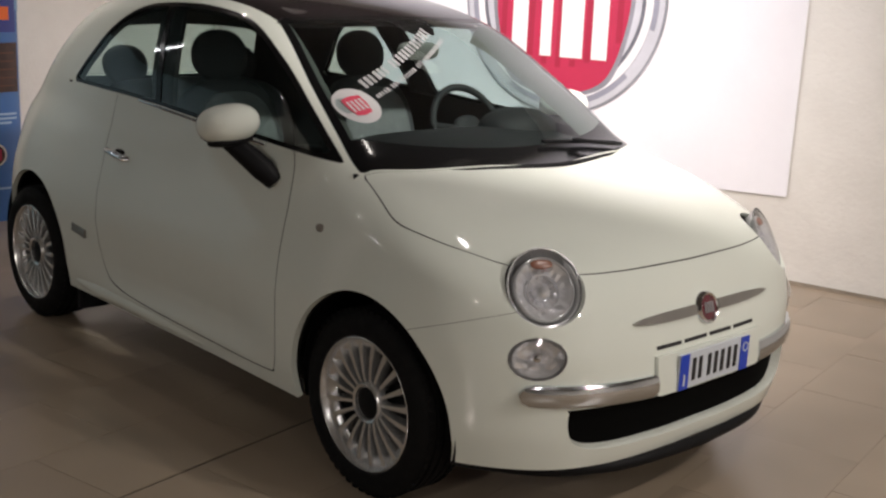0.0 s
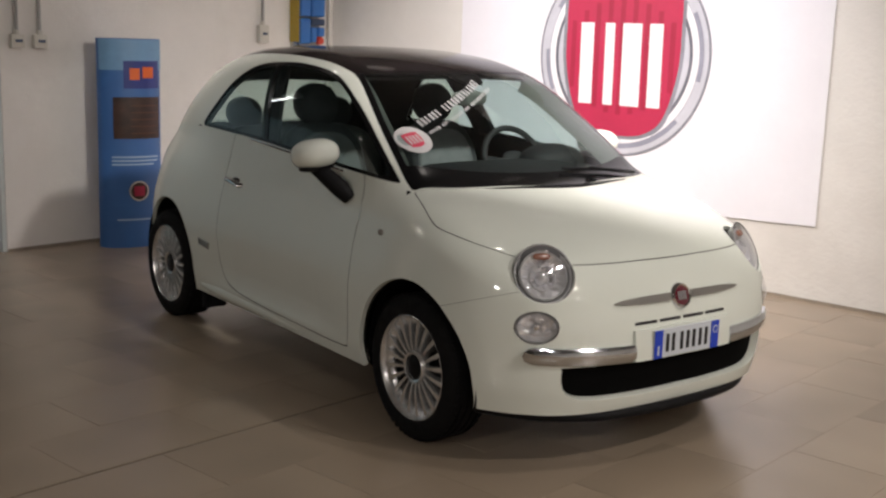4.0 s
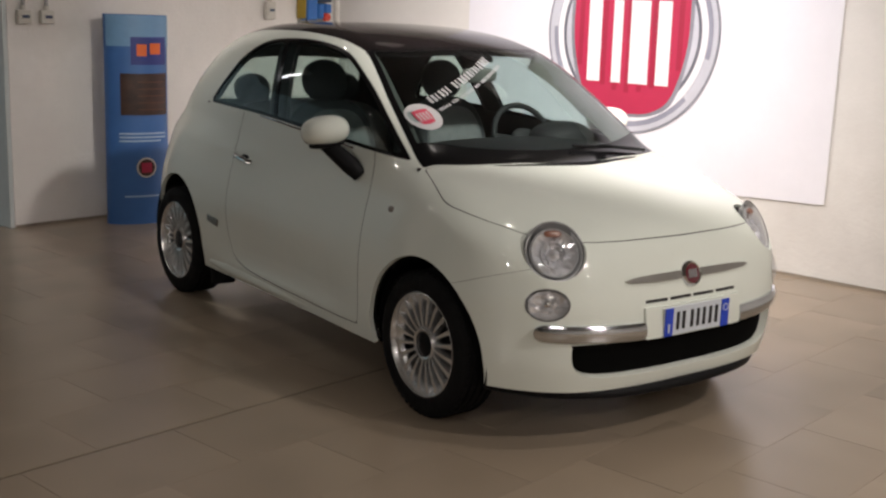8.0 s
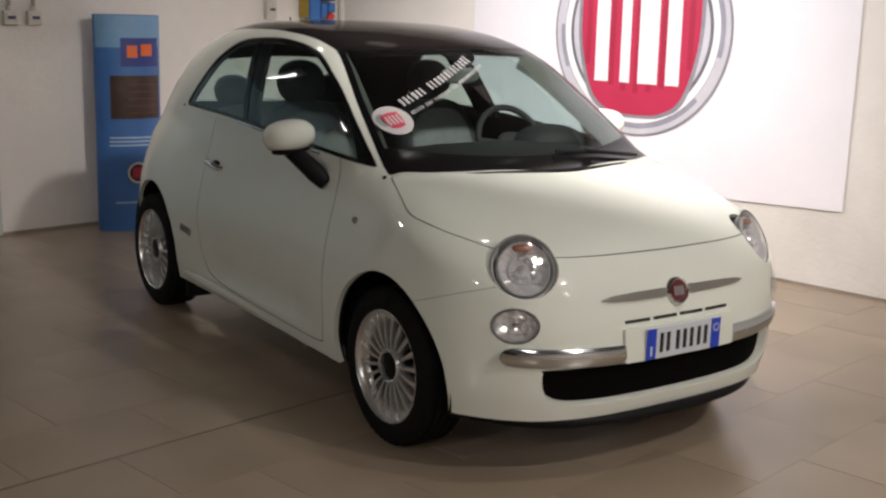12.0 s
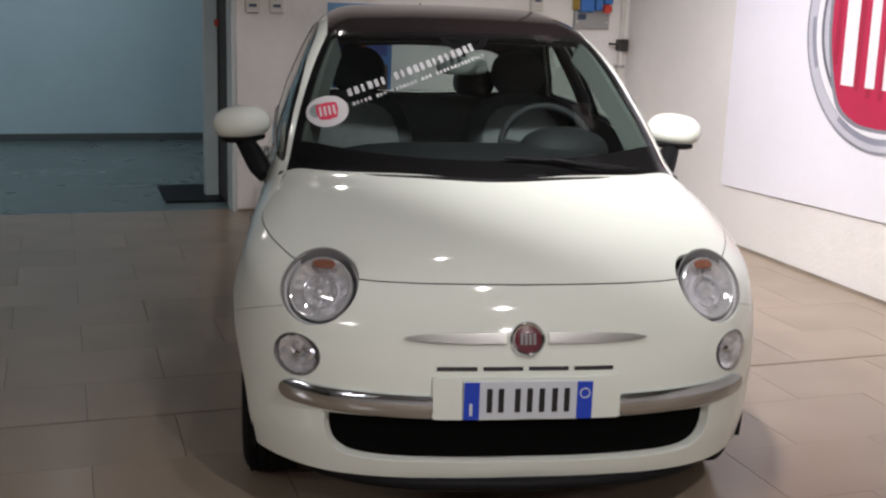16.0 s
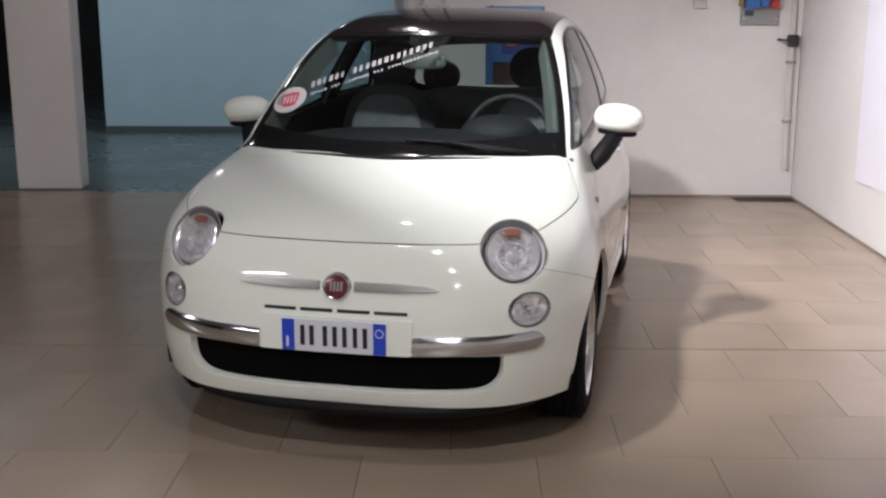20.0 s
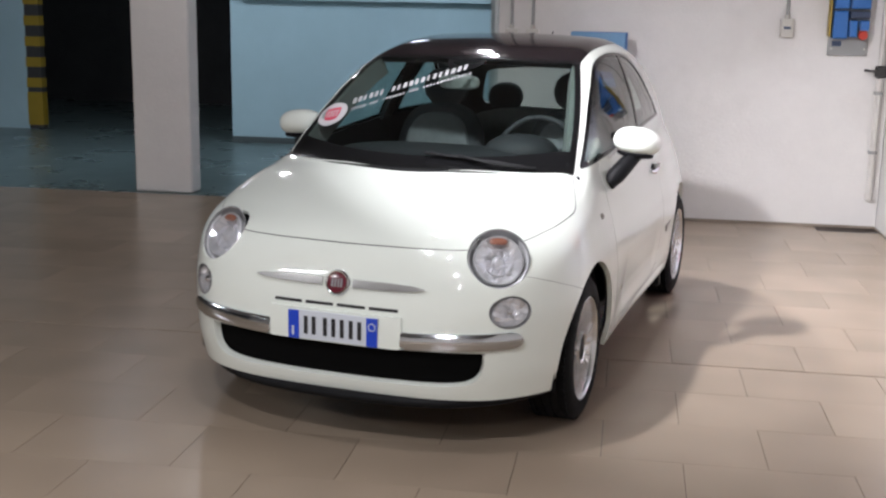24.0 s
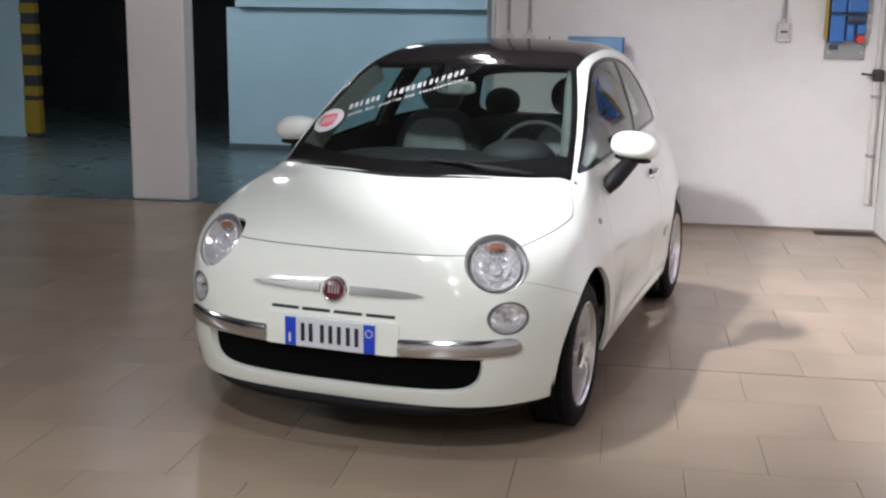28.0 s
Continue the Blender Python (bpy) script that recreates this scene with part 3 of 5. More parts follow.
grille, shell = cut(shell, from_front(GRILLE))
bonnet, shell = parted(shell, from_top(BONNET, 0.70), 0.0034)
door_l, shell = parted(shell, from_side(DOOR), 0.005)
bumper, shell = parted(shell, bumper_split, 0.0014)
_, lining = cut(lining, lamp_round)
_, lining = cut(lining, from_front(GRILLE))
_, lining = cut(lining, lambda p: np.where((p[:, 1] < -1.0), -1.0, 1.0) * 0.1 + 0 * p[:, 0])

panel("body", shell, PAINT, car, "", depth=0.02)
for joint in joints:
    for side in (1, -1):
        panel("panel_joint", joint, INK, car, "dark joint between panels", side, depth=0, out=-0.0012)
panel("bonnet", bonnet, PAINT, car, "ivory bonnet with a fine shut line", depth=0.014)
front_bumper = panel("front_bumper", bumper, PAINT, car, "ivory front bumper", depth=0.03)
panel("interior_lining", lining, DASH, car, "dark inner lining", depth=0, out=-0.03)
panel("roof_panel", roof_panel, ROOF_GLASS, car, "dark brown glass roof panel")
for side in (1, -1):
    door = panel("door", door_l, PAINT, car, "closed ivory door", side)
    # side window: black surround, fixed and sliding glass, black divider
    surround, glass = cut(side_glass, lambda p: -(from_side(SIDE_WINDOW)(p) + 0.014))
    slant = lambda p: (p[:, 1] - 0.20 - 0.45 * (p[:, 2] - 1.06)) * 0.91
    quarter, front = cut(glass, lambda p: -(slant(p) - 0.016))
    divider, front = cut(front, lambda p: -(slant(p) + 0.016))
    panel("window_surround", surround, BLACK_GLOSS, car, "black rubber window surround", side)
    w = panel("side_window", front, SIDE_GLASS, car, "tinted door glass", side, out=-0.003, flange=False)
    w = panel("quarter_window", quarter, SIDE_GLASS, car, "tinted rear quarter glass", side, out=-0.003, flange=False)
    trim, _ = cut(side_glass, lambda p: np.abs(slant(p) - 0.02) - 0.075)
    panel("pillar_trim", trim, DASH, car, "dark inner pillar trim", side, out=-0.030, depth=0.02)
    panel("window_divider", divider, BLACK_GLOSS, car, "black upright between the side windows", side)

# windscreen with its black printed border
base_line = lambda p: p[:, 1] - (-1.185 + 0.52 * p[:, 0] ** 2)
border, pane = cut(screen, lambda p: -np.maximum(from_top(SCREEN, 0.93)(p) + 0.026, 0.135 - base_line(p)))
for side in (1, -1):
    inner_pillar, _ = cut(screen, lambda p: np.interp(p[:, 1], [-0.962, -0.285], [0.664, 0.508]) - p[:, 0] - 0.034)
    panel("pillar_lining", inner_pillar, GREY_TRIM, car, "grey inner lining of the windscreen pillar", side, out=-0.012, depth=0.085)
windscreen = panel("windscreen", pane, GLASS, car, "clear windscreen with dealer lettering", flange=False)
panel("screen_border", border, BLACK_GLOSS, windscreen, "black printed border")
rear = panel("rear_window", rear_glass, GLASS, car, "rear window glass", flange=False)

# headlamps and round lower lamps


def faceted_bowl(r, depth, n, seed):
    """A lamp reflector pressed in many small flat mirrors."""
    rng = random.Random(seed)
    bm = bmesh.new()
    rings = []
    for j in range(6):
        q = 1 - j / 6
        rings.append([bm.verts.new((r * q * math.cos(2 * math.pi * (k + 0.5 * (j % 2)) / n), r * q * math.sin(2 * math.pi * (k + 0.5 * (j % 2)) / n),
                                    -depth * (1 - q ** 1.7) + (rng.uniform(-0.0055, 0.0055) if j else 0))) for k in range(n)])
    for j, (a, b) in enumerate(zip(rings, rings[1:])):
        for k in range(n):
            i = (k + 1) % n
            if j % 2 == 0:
                bm.faces.new((a[k], a[i], b[k]))
                bm.faces.new((a[i], b[i], b[k]))
            else:
                bm.faces.new((a[k], a[i], b[i]))
                bm.faces.new((a[k], b[i], b[k]))
    bm.faces.new(rings[-1])
    bmesh.ops.recalc_face_normals(bm, faces=bm.faces[:])
    if sum(f.normal.z for f in bm.faces) < 0:
        bmesh.ops.reverse_faces(bm, faces=bm.faces[:])
    return bm


for side in (1, -1):
    rim, inner = cut(lamp, lambda p: -(lamp_round(p) + 0.0045))
    dome = lambda p: np.clip(-(lamp_round(p) + 0.0045) / 0.1095, 0, 1)
    head = panel("headlamp", inner, LENS, car, "round clear headlamp", side, depth=0, bulge=lambda p: lamp_lift(p) + 0.024 * dome(p) ** 0.7, along=LAMP_AXIS)
    head.visible_shadow = False
    panel("bezel", rim, LAMP_RING, head, "thin dark ring", side, depth=0.075, bulge=lambda p: lamp_lift(p) + 0.003, along=LAMP_AXIS)
    outer_ring, bowl = cut(inner, lambda p: -(lamp_round(p) + 0.0095))
    panel("trim_ring", outer_ring, LAMP_TRIM, head, "bright silver trim ring", side, depth=0.045, bulge=lambda p: lamp_lift(p) - 0.002 - 0.008 * np.clip(-lamp_round(p) / 0.02, 0, 1), along=LAMP_AXIS)
    panel("housing", bowl, LAMP_GREY, head, "smoky silver housing", side, depth=0.012, bulge=lambda p: lamp_lift(p) - 0.012 - 0.045 * np.clip(-(lamp_round(p) + 0.0095) / 0.02, 0, 1), along=LAMP_AXIS)
    c = LAMP_AT * np.array((side, 1, 1))
    nrm = LAMP_AXIS * np.array((side, 1, 1))
    turn = Vector(nrm).to_track_quat("Z", "Y").to_matrix().to_4x4()
    at = Matrix.Translation(Vector(c - nrm * 0.019) + Vector((0, 0, -0.004))) @ turn
    part("reflector", faceted_bowl(0.084, 0.036, 30, 3), LAMP_SILVER, head, "faceted silver reflector", False, at)
    part("inner_ring", lathe([(0.0832, -0.008), (0.0842, 0.001), (0.0875, 0.004), (0.092, 0.0), (0.0925, -0.016)], 48), LAMP_GREY, head, "smoky ring round the reflector", True, at)
    part("reflector_rim", lathe([(0.046, -0.020), (0.047, -0.006), (0.051, -0.005), (0.052, -0.020)], 40), LAMP_SILVER, head, "silver ring inside the reflector", True, at @ pose(0.0, -0.006, 0.0))
    part("projector", lathe([(0.0, 0.002), (0.012, 0.0), (0.021, -0.008), (0.024, -0.018), (0.024, -0.032)], 32), LAMP_SILVER, head, "domed lamp bowl", True, at @ pose(0.0, -0.004, 0.0))
    part("indicator", soft_ball(0.033, 0.014, 0.005, 2.6), AMBER, head, "dull amber indicator", True, at @ pose(0.0, 0.070, 0.004, -14))
    rim, inner = cut(fog, lambda p: -(fog_round(p) + 0.0016))
    low = panel("lower_lamp", inner, LENS, car, "small round clear lower lamp", side, depth=0, bulge=lambda p: 0.003 + 0.012 * np.clip(-fog_round(p) / 0.05, 0, 1))
    low.visible_shadow = False
    panel("bezel", rim, LAMP_RING, low, "thin dark ring", side, depth=0.04, out=0.001)
    panel("housing", inner, LAMP_GREY, low, "smoky silver housing", side, depth=0.01, bulge=lambda p: -0.012 - 0.030 * np.clip(-fog_round(p) / 0.03, 0, 1))
    c = FOG_AT * np.array((side, 1, 1))
    nrm = body_normal(FOG_AT[None])[0] * np.array((side, 1, 1))
    at = Matrix.Translation(Vector(c - nrm * 0.010)) @ Vector(nrm).to_track_quat("Z", "Y").to_matrix().to_4x4()
    bowl_mesh = faceted_bowl(0.053, 0.028, 12, 8)
    along = at.inverted().to_3x3() @ Vector((0.70 * side, 0.71, 0)).normalized()
    for v in bowl_mesh.verts:
        v.co += along * (v.co.dot(along) * 0.34)
    part("reflector", bowl_mesh, LAMP_SILVER, low, "faceted silver reflector", False, at)
    part("bulb_cover", lathe([(0.0, 0.0), (0.010, -0.003), (0.015, -0.014)], 24), CHROME, low, "domed bulb cover", True, at)
    # satin bars beside the badge
    bar, _ = cut(bumper, lambda p: np.where(p[:, 1] < -1.5, 0.060 - p[:, 0], 1.0))
    taper = lambda p: np.interp(p[:, 0], [0.05, 0.2, 0.30, 0.346, 0.40], [0.0145, 0.0135, 0.009, 0.0, -0.03])
    bar, _ = cut(bar, lambda p: p[:, 2] - 0.628 - taper(p))
    bar, _ = cut(bar, lambda p: 0.628 - p[:, 2] - taper(p))
    panel("badge_bar", bar, SATIN, car, "satin chrome bar beside the badge", side, depth=0.012, out=0.010)
    # chrome bumper strip
    def strip_value(p):
        mid = 0.4425 + 0.034 * np.clip(p[:, 0] - 0.27, 0, 1)
        end = np.hypot(np.maximum(p[:, 0] - 0.638, 0), p[:, 2] - mid) - 0.0315
        return np.where(p[:, 1] < -1.3, np.maximum(np.where(p[:, 0] > 0.638, end, np.abs(p[:, 2] - mid) - 0.0315), 0.262 - p[:, 0]), 1.0)
    strip, _ = cut(Shell(np.concatenate([bumper.v, grille.v]), np.concatenate([bumper.t, grille.t + len(bumper.v)])), strip_value)
    panel("bumper_strip", strip, STRIP_CHROME, front_bumper, "chrome bumper strip", side, depth=0.025, bulge=lambda p: 0.007 + 0.011 * np.sqrt(np.clip(1 - ((p[:, 2] - 0.4425 - 0.034 * np.clip(p[:, 0] - 0.27, 0, 1)) / 0.0325) ** 2, 0, 1)))

# lower grille: recessed black mesh with slats
panel("grille", grille, material("black_grille", (0.003, 0.003, 0.003), 0.9, spec=0.05), front_bumper, "black lower grille", depth=0, out=-0.03)
# dark lip under the bumper
lip_line = spline([(0.0, -1.822), (0.25, -1.803), (0.42, -1.758), (0.56, -1.668), (0.665, -1.53), (0.70, -1.46)], 8, False)
lip_pts = [(-x, y, 0.205) for x, y in lip_line[::-1]] + [(x, y, 0.205) for x, y in lip_line[1:]]
part("bumper_lip", tube(lip_pts, 0.019, 10), BLACK_TRIM, front_bumper, "black rubber lip", True)

# number plate on its plinth, slots over it, badge
whole = Shell(np.concatenate([bumper.v, grille.v]), np.concatenate([bumper.t, grille.t + len(bumper.v)]))
plinth_cut, _ = cut(whole, lambda p: np.where(p[:, 1] < -1.5, np.maximum(p[:, 0] - 0.263, np.abs(p[:, 2] - 0.468) - 0.058), 1.0))
plinth = panel("plate_plinth", plinth_cut, PAINT, front_bumper, "ivory plate plinth", depth=0.05, out=0.013)
part("plate_backing", block(-0.17, 0.17, -1.843, -1.79, 0.419, 0.513, 0.004), BLACK_TRIM, plinth, "dark backing of the plate")
for k in range(4):
    x = -0.252 + 0.128 * k
    for half, low, high in ((1, max(x, 0), x + 0.112), (-1, max(-x - 0.112, 0), -x)):
        if high - low < 0.01:
            continue
        slot, _ = cut(bumper, lambda p: np.where(p[:, 1] < -1.5, p[:, 2] - 0.553, 1.0))
        for edge in (lambda p: 0.542 - p[:, 2], lambda p: p[:, 0] - high, lambda p: low - p[:, 0]):
            slot, _ = cut(slot, edge)
        panel("slot", slot, INK, front_bumper, "narrow dark air slot", half, depth=0.004, out=0.0015)
plate = part("number_plate", block(-0.18, 0.18, -1.850, -1.8435, 0.413, 0.5215, 0.002), WHITE_PLATE, plinth, "white and blue number plate, characters drawn as bars")
for s in (-1, 1):
    part("blue_band", block(s * 0.158 - 0.0215, s * 0.158 + 0.0215, -1.8535, -1.8505, 0.413, 0.5195), BLUE_PLATE, plate, "blue end band")
for k, x in enumerate((-0.108, -0.076, -0.030, 0.004, 0.038, 0.074, 0.108)):
    part("plate_bar", block(x - 0.0075, x + 0.0075, -1.8530, -1.8505, 0.433, 0.501), INK, plate, "")
part("ring", lathe([(0.012, 0), (0.015, 0), (0.015, 0.002), (0.012, 0.002), (0.012, 0)], 20), WHITE_PLATE, plate, "", False, pose(0.158, -1.8535, 0.487, 90))
part("band_mark", block(-0.164, -0.156, -1.8555, -1.854, 0.425, 0.46), WHITE_PLATE, plate, "")
badge_at = Matrix.Translation(on_body(np.array([(0, -1.81, 0.629)]))[0]) @ pose(0, 0, 0, 90 - 17)
badge = part("badge", lathe([(0.0, 0.012), (0.03, 0.0115), (0.038, 0.010), (0.038, -0.012)], 40), EMBLEM_RED, car, "round dark red badge", True, badge_at)
part("badge_ring", lathe([(0.037, 0.0), (0.038, 0.013), (0.043, 0.016), (0.049, 0.010), (0.051, -0.006)], 48), CHROME, badge, "chrome badge ring", True)
for k, x in enumerate((-0.018, -0.006, 0.006, 0.018)):
    part("badge_bar", block(x - 0.0035, x + 0.0035, -0.016, 0.016, 0.0122, 0.0145), LETTER_WHITE, badge, "")

# black wheel housings and floor pan
under = part("underbody", block(-0.64, 0.64, -1.55, 1.40, 0.20, 0.245, 0.01), BLACK_TRIM, car, "black underbody")
part("bulkhead", block(-0.60, 0.60, -1.02, -0.96, 0.245, 0.86, 0.01), BLACK_TRIM, car, "black bulkhead")
part("nose_core", block(-0.50, 0.50, -1.66, -1.60, 0.245, 0.70, 0.01), BLACK_TRIM, car, "black core behind the grille")
for y, z, r in ((-1.172, 0.307, 0.354), (1.13, 0.315, 0.356)):
    for s in (-1, 1):
        prof = [(r, 0.0), (r, -0.33), (r * 0.62, -0.331), (0.02, -0.332)]
        dish = lathe(prof, 48)
        bmesh.ops.delete(dish, geom=[f for f in dish.faces if f.calc_center_median().x * s > 0.10], context="FACES")
        part("wheel_housing", dish, BLACK_TRIM, car, "black wheel housing", True, pose(s * 0.760, y, z, 0, 90 * s, 0))
for s in (-1, 1):
    part("mud_guard", block(s * 0.70 - 0.065, s * 0.70 + 0.065, 0.74, 0.78, 0.12, 0.30, 0.01), BLACK_TRIM, car, "black mud guard before the rear wheel", False, pose(0, 0, 0))
    # sill with a rolled upper edge
    sill_pts = [(s * (0.742 + 0.004 * k), y, 0.236 + 0.003 * k) for k, y in enumerate(np.linspace(-0.80, 0.72, 9))]
    part("sill", tube(sill_pts, [0.02] + [0.034] * 7 + [0.02], 12), PAINT, car, "rounded ivory sill", True)
    chrome_pts = [(s * (0.714 + 0.008 * math.sin((y + 0.53) * 2.0)), y, 0.9835 + 0.073 * (y + 0.56)) for y in np.linspace(-0.52, 0.33, 12)]
    edge = np.array([(abs(x), y, z) for x, y, z in chrome_pts])
    edge = on_body(edge) + body_normal(edge) * 0.003
    part("waist_strip", tube([(s * x, y, z) for x, y, z in edge], 0.0055, 8), CHROME, car, "thin chrome waist strip", True)
    # door handle, side repeater, badge strip, keyhole
    h = on_body(np.array([(0.74, 0.318, 0.819), (0.74, 0.404, 0.827), (0.74, 0.490, 0.835)]))
    pts = [(s * (x + o), y, z) for (x, y, z), o in zip(h, (0.004, 0.022, 0.004))]
    handle = part("door_handle", tube([pts[0], (pts[0][0] + s * 0.016, pts[0][1] + 0.015, pts[0][2]), pts[1], (pts[2][0] + s * 0.016, pts[2][1] - 0.015, pts[2][2]), pts[2]], [0.010, 0.013, 0.014, 0.013, 0.010], 12), CHROME, car, "chrome door handle", True)
    # black pad paints the shade of the handle's recess; nothing is hollowed
    part("handle_recess", soft_ball(0.010, 0.052, 0.020), BLACK_TRIM, handle, "black pad painted as the recess's shadow behind the handle", True, Matrix.Translation((s * (h[1][0] - 0.008), h[1][1], h[1][2])))
    mk = on_body(np.array([(0.77, -0.911, 0.787)]))[0]
    part("side_repeater", soft_ball(0.010, 0.017, 0.013), material("clear_repeater", (0.24, 0.22, 0.20), 0.2, coat=0.6), car, "small oval side repeater", True, Matrix.Translation((s * mk[0], mk[1], mk[2])))
    mb = on_body(np.array([(0.80, 0.652, 0.487)]))[0]
    part("side_badge", block(-0.004, 0.004, -0.058, 0.058, -0.017, 0.017, 0.003), SATIN, car, "small grey side badge", False, Matrix.Translation((s * (mb[0] + 0.003), mb[1], mb[2])) @ pose(0, 0, 0, 6, 0, 0))
    # door mirror
    mirror_at = Matrix.Translation((s * 0.828, -0.474, 1.060)) @ pose(0, 0, 0, -8, s * 4, s * -10)
    mirror = part("door_mirror", soft_ball(0.106, 0.089, 0.064, 2.3, 36), PAINT, car, "ivory door mirror cap on a black arm", True, mirror_at)
    part("mirror_glass", soft_ball(0.080, 0.006, 0.050, 2.5), MIRROR, mirror, "mirror glass", True, pose(0, 0.066, 0))
    part("mirror_rim", soft_ball(0.090, 0.020, 0.058, 2.5), BLACK_TRIM, mirror, "black mirror rim", True, pose(0, 0.046, -0.002))
    part("mirror_foot", soft_ball(0.082, 0.056, 0.018, 2.5), BLACK_TRIM, mirror, "black underside of the cap", True, pose(0, 0.0, -0.056))
    arm = [(s * 0.826, -0.475, 1.004), (s * 0.796, -0.53, 0.965), (s * 0.764, -0.585, 0.920), (s * 0.735, -0.61, 0.880)]
    part("mirror_arm", tube(arm, [0.031, 0.037, 0.040, 0.030], 16), BLACK_TRIM, mirror, "black mirror arm", True, mirror_at.inverted())

# windscreen lettering as bars and an oval sticker, wiper, inner mirror, aerial


def on_screen(x, z):
    """The point of the windscreen with that x and z."""
    lo, hi = -1.3, 0.0
    for _ in range(30):
        y = (lo + hi) / 2
        if body(np.array([(x, y, z)]))[0] < 0:
            hi = y
        else:
            lo = y
    return np.array((x, hi, z))


def stuck(name, loop, mat, parent, lift, label=""):
    """A flat sticker that follows the windscreen: outline points of (x, z)."""
    pts = [on_screen(x, z) for x, z in loop]
    n = body_normal(np.array(pts))
    bm = bmesh.new()
    top = [bm.verts.new(p + k * lift) for p, k in zip(pts, n)]
    c = bm.verts.new(sum((v.co for v in top), Vector()) / len(top))
    for i in range(len(top)):
        bm.faces.new((c, top[i], top[(i + 1) % len(top)]))
    bmesh.ops.recalc_face_normals(bm, faces=bm.faces[:])
    return part(name, bm, mat, parent, label)


sx, sz = -0.522, 1.136
ca, sa = math.cos(radians(12)), math.sin(radians(12))
oval = lambda a, b: [(sx + a * math.cos(k) * ca - b * math.sin(k) * sa, sz + a * math.cos(k) * sa + b * math.sin(k) * ca) for k in np.linspace(0, 2 * math.pi, 40, endpoint=False)]
sticker = stuck("oval_sticker", oval(0.074, 0.046), STICKER_WHITE, windscreen, 0.0015, "white oval sticker with a red shield")
stuck("shield", [(sx + u * ca - w * sa, sz + u * sa + w * ca) for u, w in ((-0.036, 0.022), (0, 0.025), (0.036, 0.022), (0.038, 0.0), (0.030, -0.022), (0, -0.026), (-0.030, -0.022), (-0.038, 0))], STICKER_RED, sticker, 0.0025, "red shield")
for k in range(4):
    u = -0.024 + 0.016 * k
    stuck("shield_bar", [(sx + (u + a) * ca - b * sa, sz + (u + a) * sa + b * ca) for a, b in ((-0.004, -0.014), (0.004, -0.014), (0.004, 0.014), (-0.004, 0.014))], STICKER_WHITE, sticker, 0.0035)
stuck("sensor_patch", [(-0.095, 1.388), (0, 1.390), (0.095, 1.388), (0.078, 1.362), (0.050, 1.346), (0, 1.344), (-0.050, 1.346), (-0.078, 1.362)], BLACK_GLOSS, windscreen, 0.0012, "black printed patch round the mirror foot")
random.seed(5)


def letter_row(u0, u1, v, height, count, skip):
    step = (u1 - u0) / count
    for k in range(count):
        if k in skip:
            continue
        a = u0 + step * k
        b = a + step * random.choice((0.42, 0.55, 0.62, 0.66))
        ang = radians(19)
        quad = [(sx + u * math.cos(ang) - w * math.sin(ang), sz + u * math.sin(ang) + w * math.cos(ang)) for u, w in ((a, v), ((a + b) / 2, v), (b, v), (b, v + height), ((a + b) / 2, v + height), (a, v + height))]
        stuck("lettering_bar", quad, LETTER_WHITE, windscreen, 0.0015)


letter_row(0.088, 0.60, 0.020, 0.023, 20, (6,))
letter_row(0.092, 0.62, -0.010, 0.010, 36, (5, 9, 17, 21))
wip = [on_screen(x, z) for x, z in ((0.05, 1.012), (0.2, 1.003), (0.35, 0.992), (0.47, 0.978))]
wn = body_normal(np.array(wip))
wiper = part("wiper", tube([tuple(p + n * 0.016) for p, n in zip(wip, wn)], 0.007, 8), BLACK_TRIM, car, "black windscreen wiper", True)
part("wiper_arm", tube([(0.52, -1.03, 0.985), (0.36, -1.10, 1.005), tuple(wip[1] + wn[1] * 0.024)], 0.007, 8), BLACK_TRIM, wiper, "black wiper arm", True)
cowl = spline([(-0.3, -1.125), (0, -1.192), (0.3, -1.125), (0.5, -1.050), (0.682, -0.945)], 6, False)[6:]
part("cowl", tube([(-x, y, 0.962 - 0.05 * x * x) for x, y in cowl[::-1]] + [(x, y, 0.962 - 0.05 * x * x) for x, y in cowl[1:]], 0.016, 8), BLACK_TRIM, car, "black cowl strip below the windscreen", True)
part("aerial", tube([(0, 1.10, 1.395), (0, 1.13, 1.50)], [0.006, 0.003], 8), BLACK_TRIM, car, "short black roof aerial", True)

# wheels


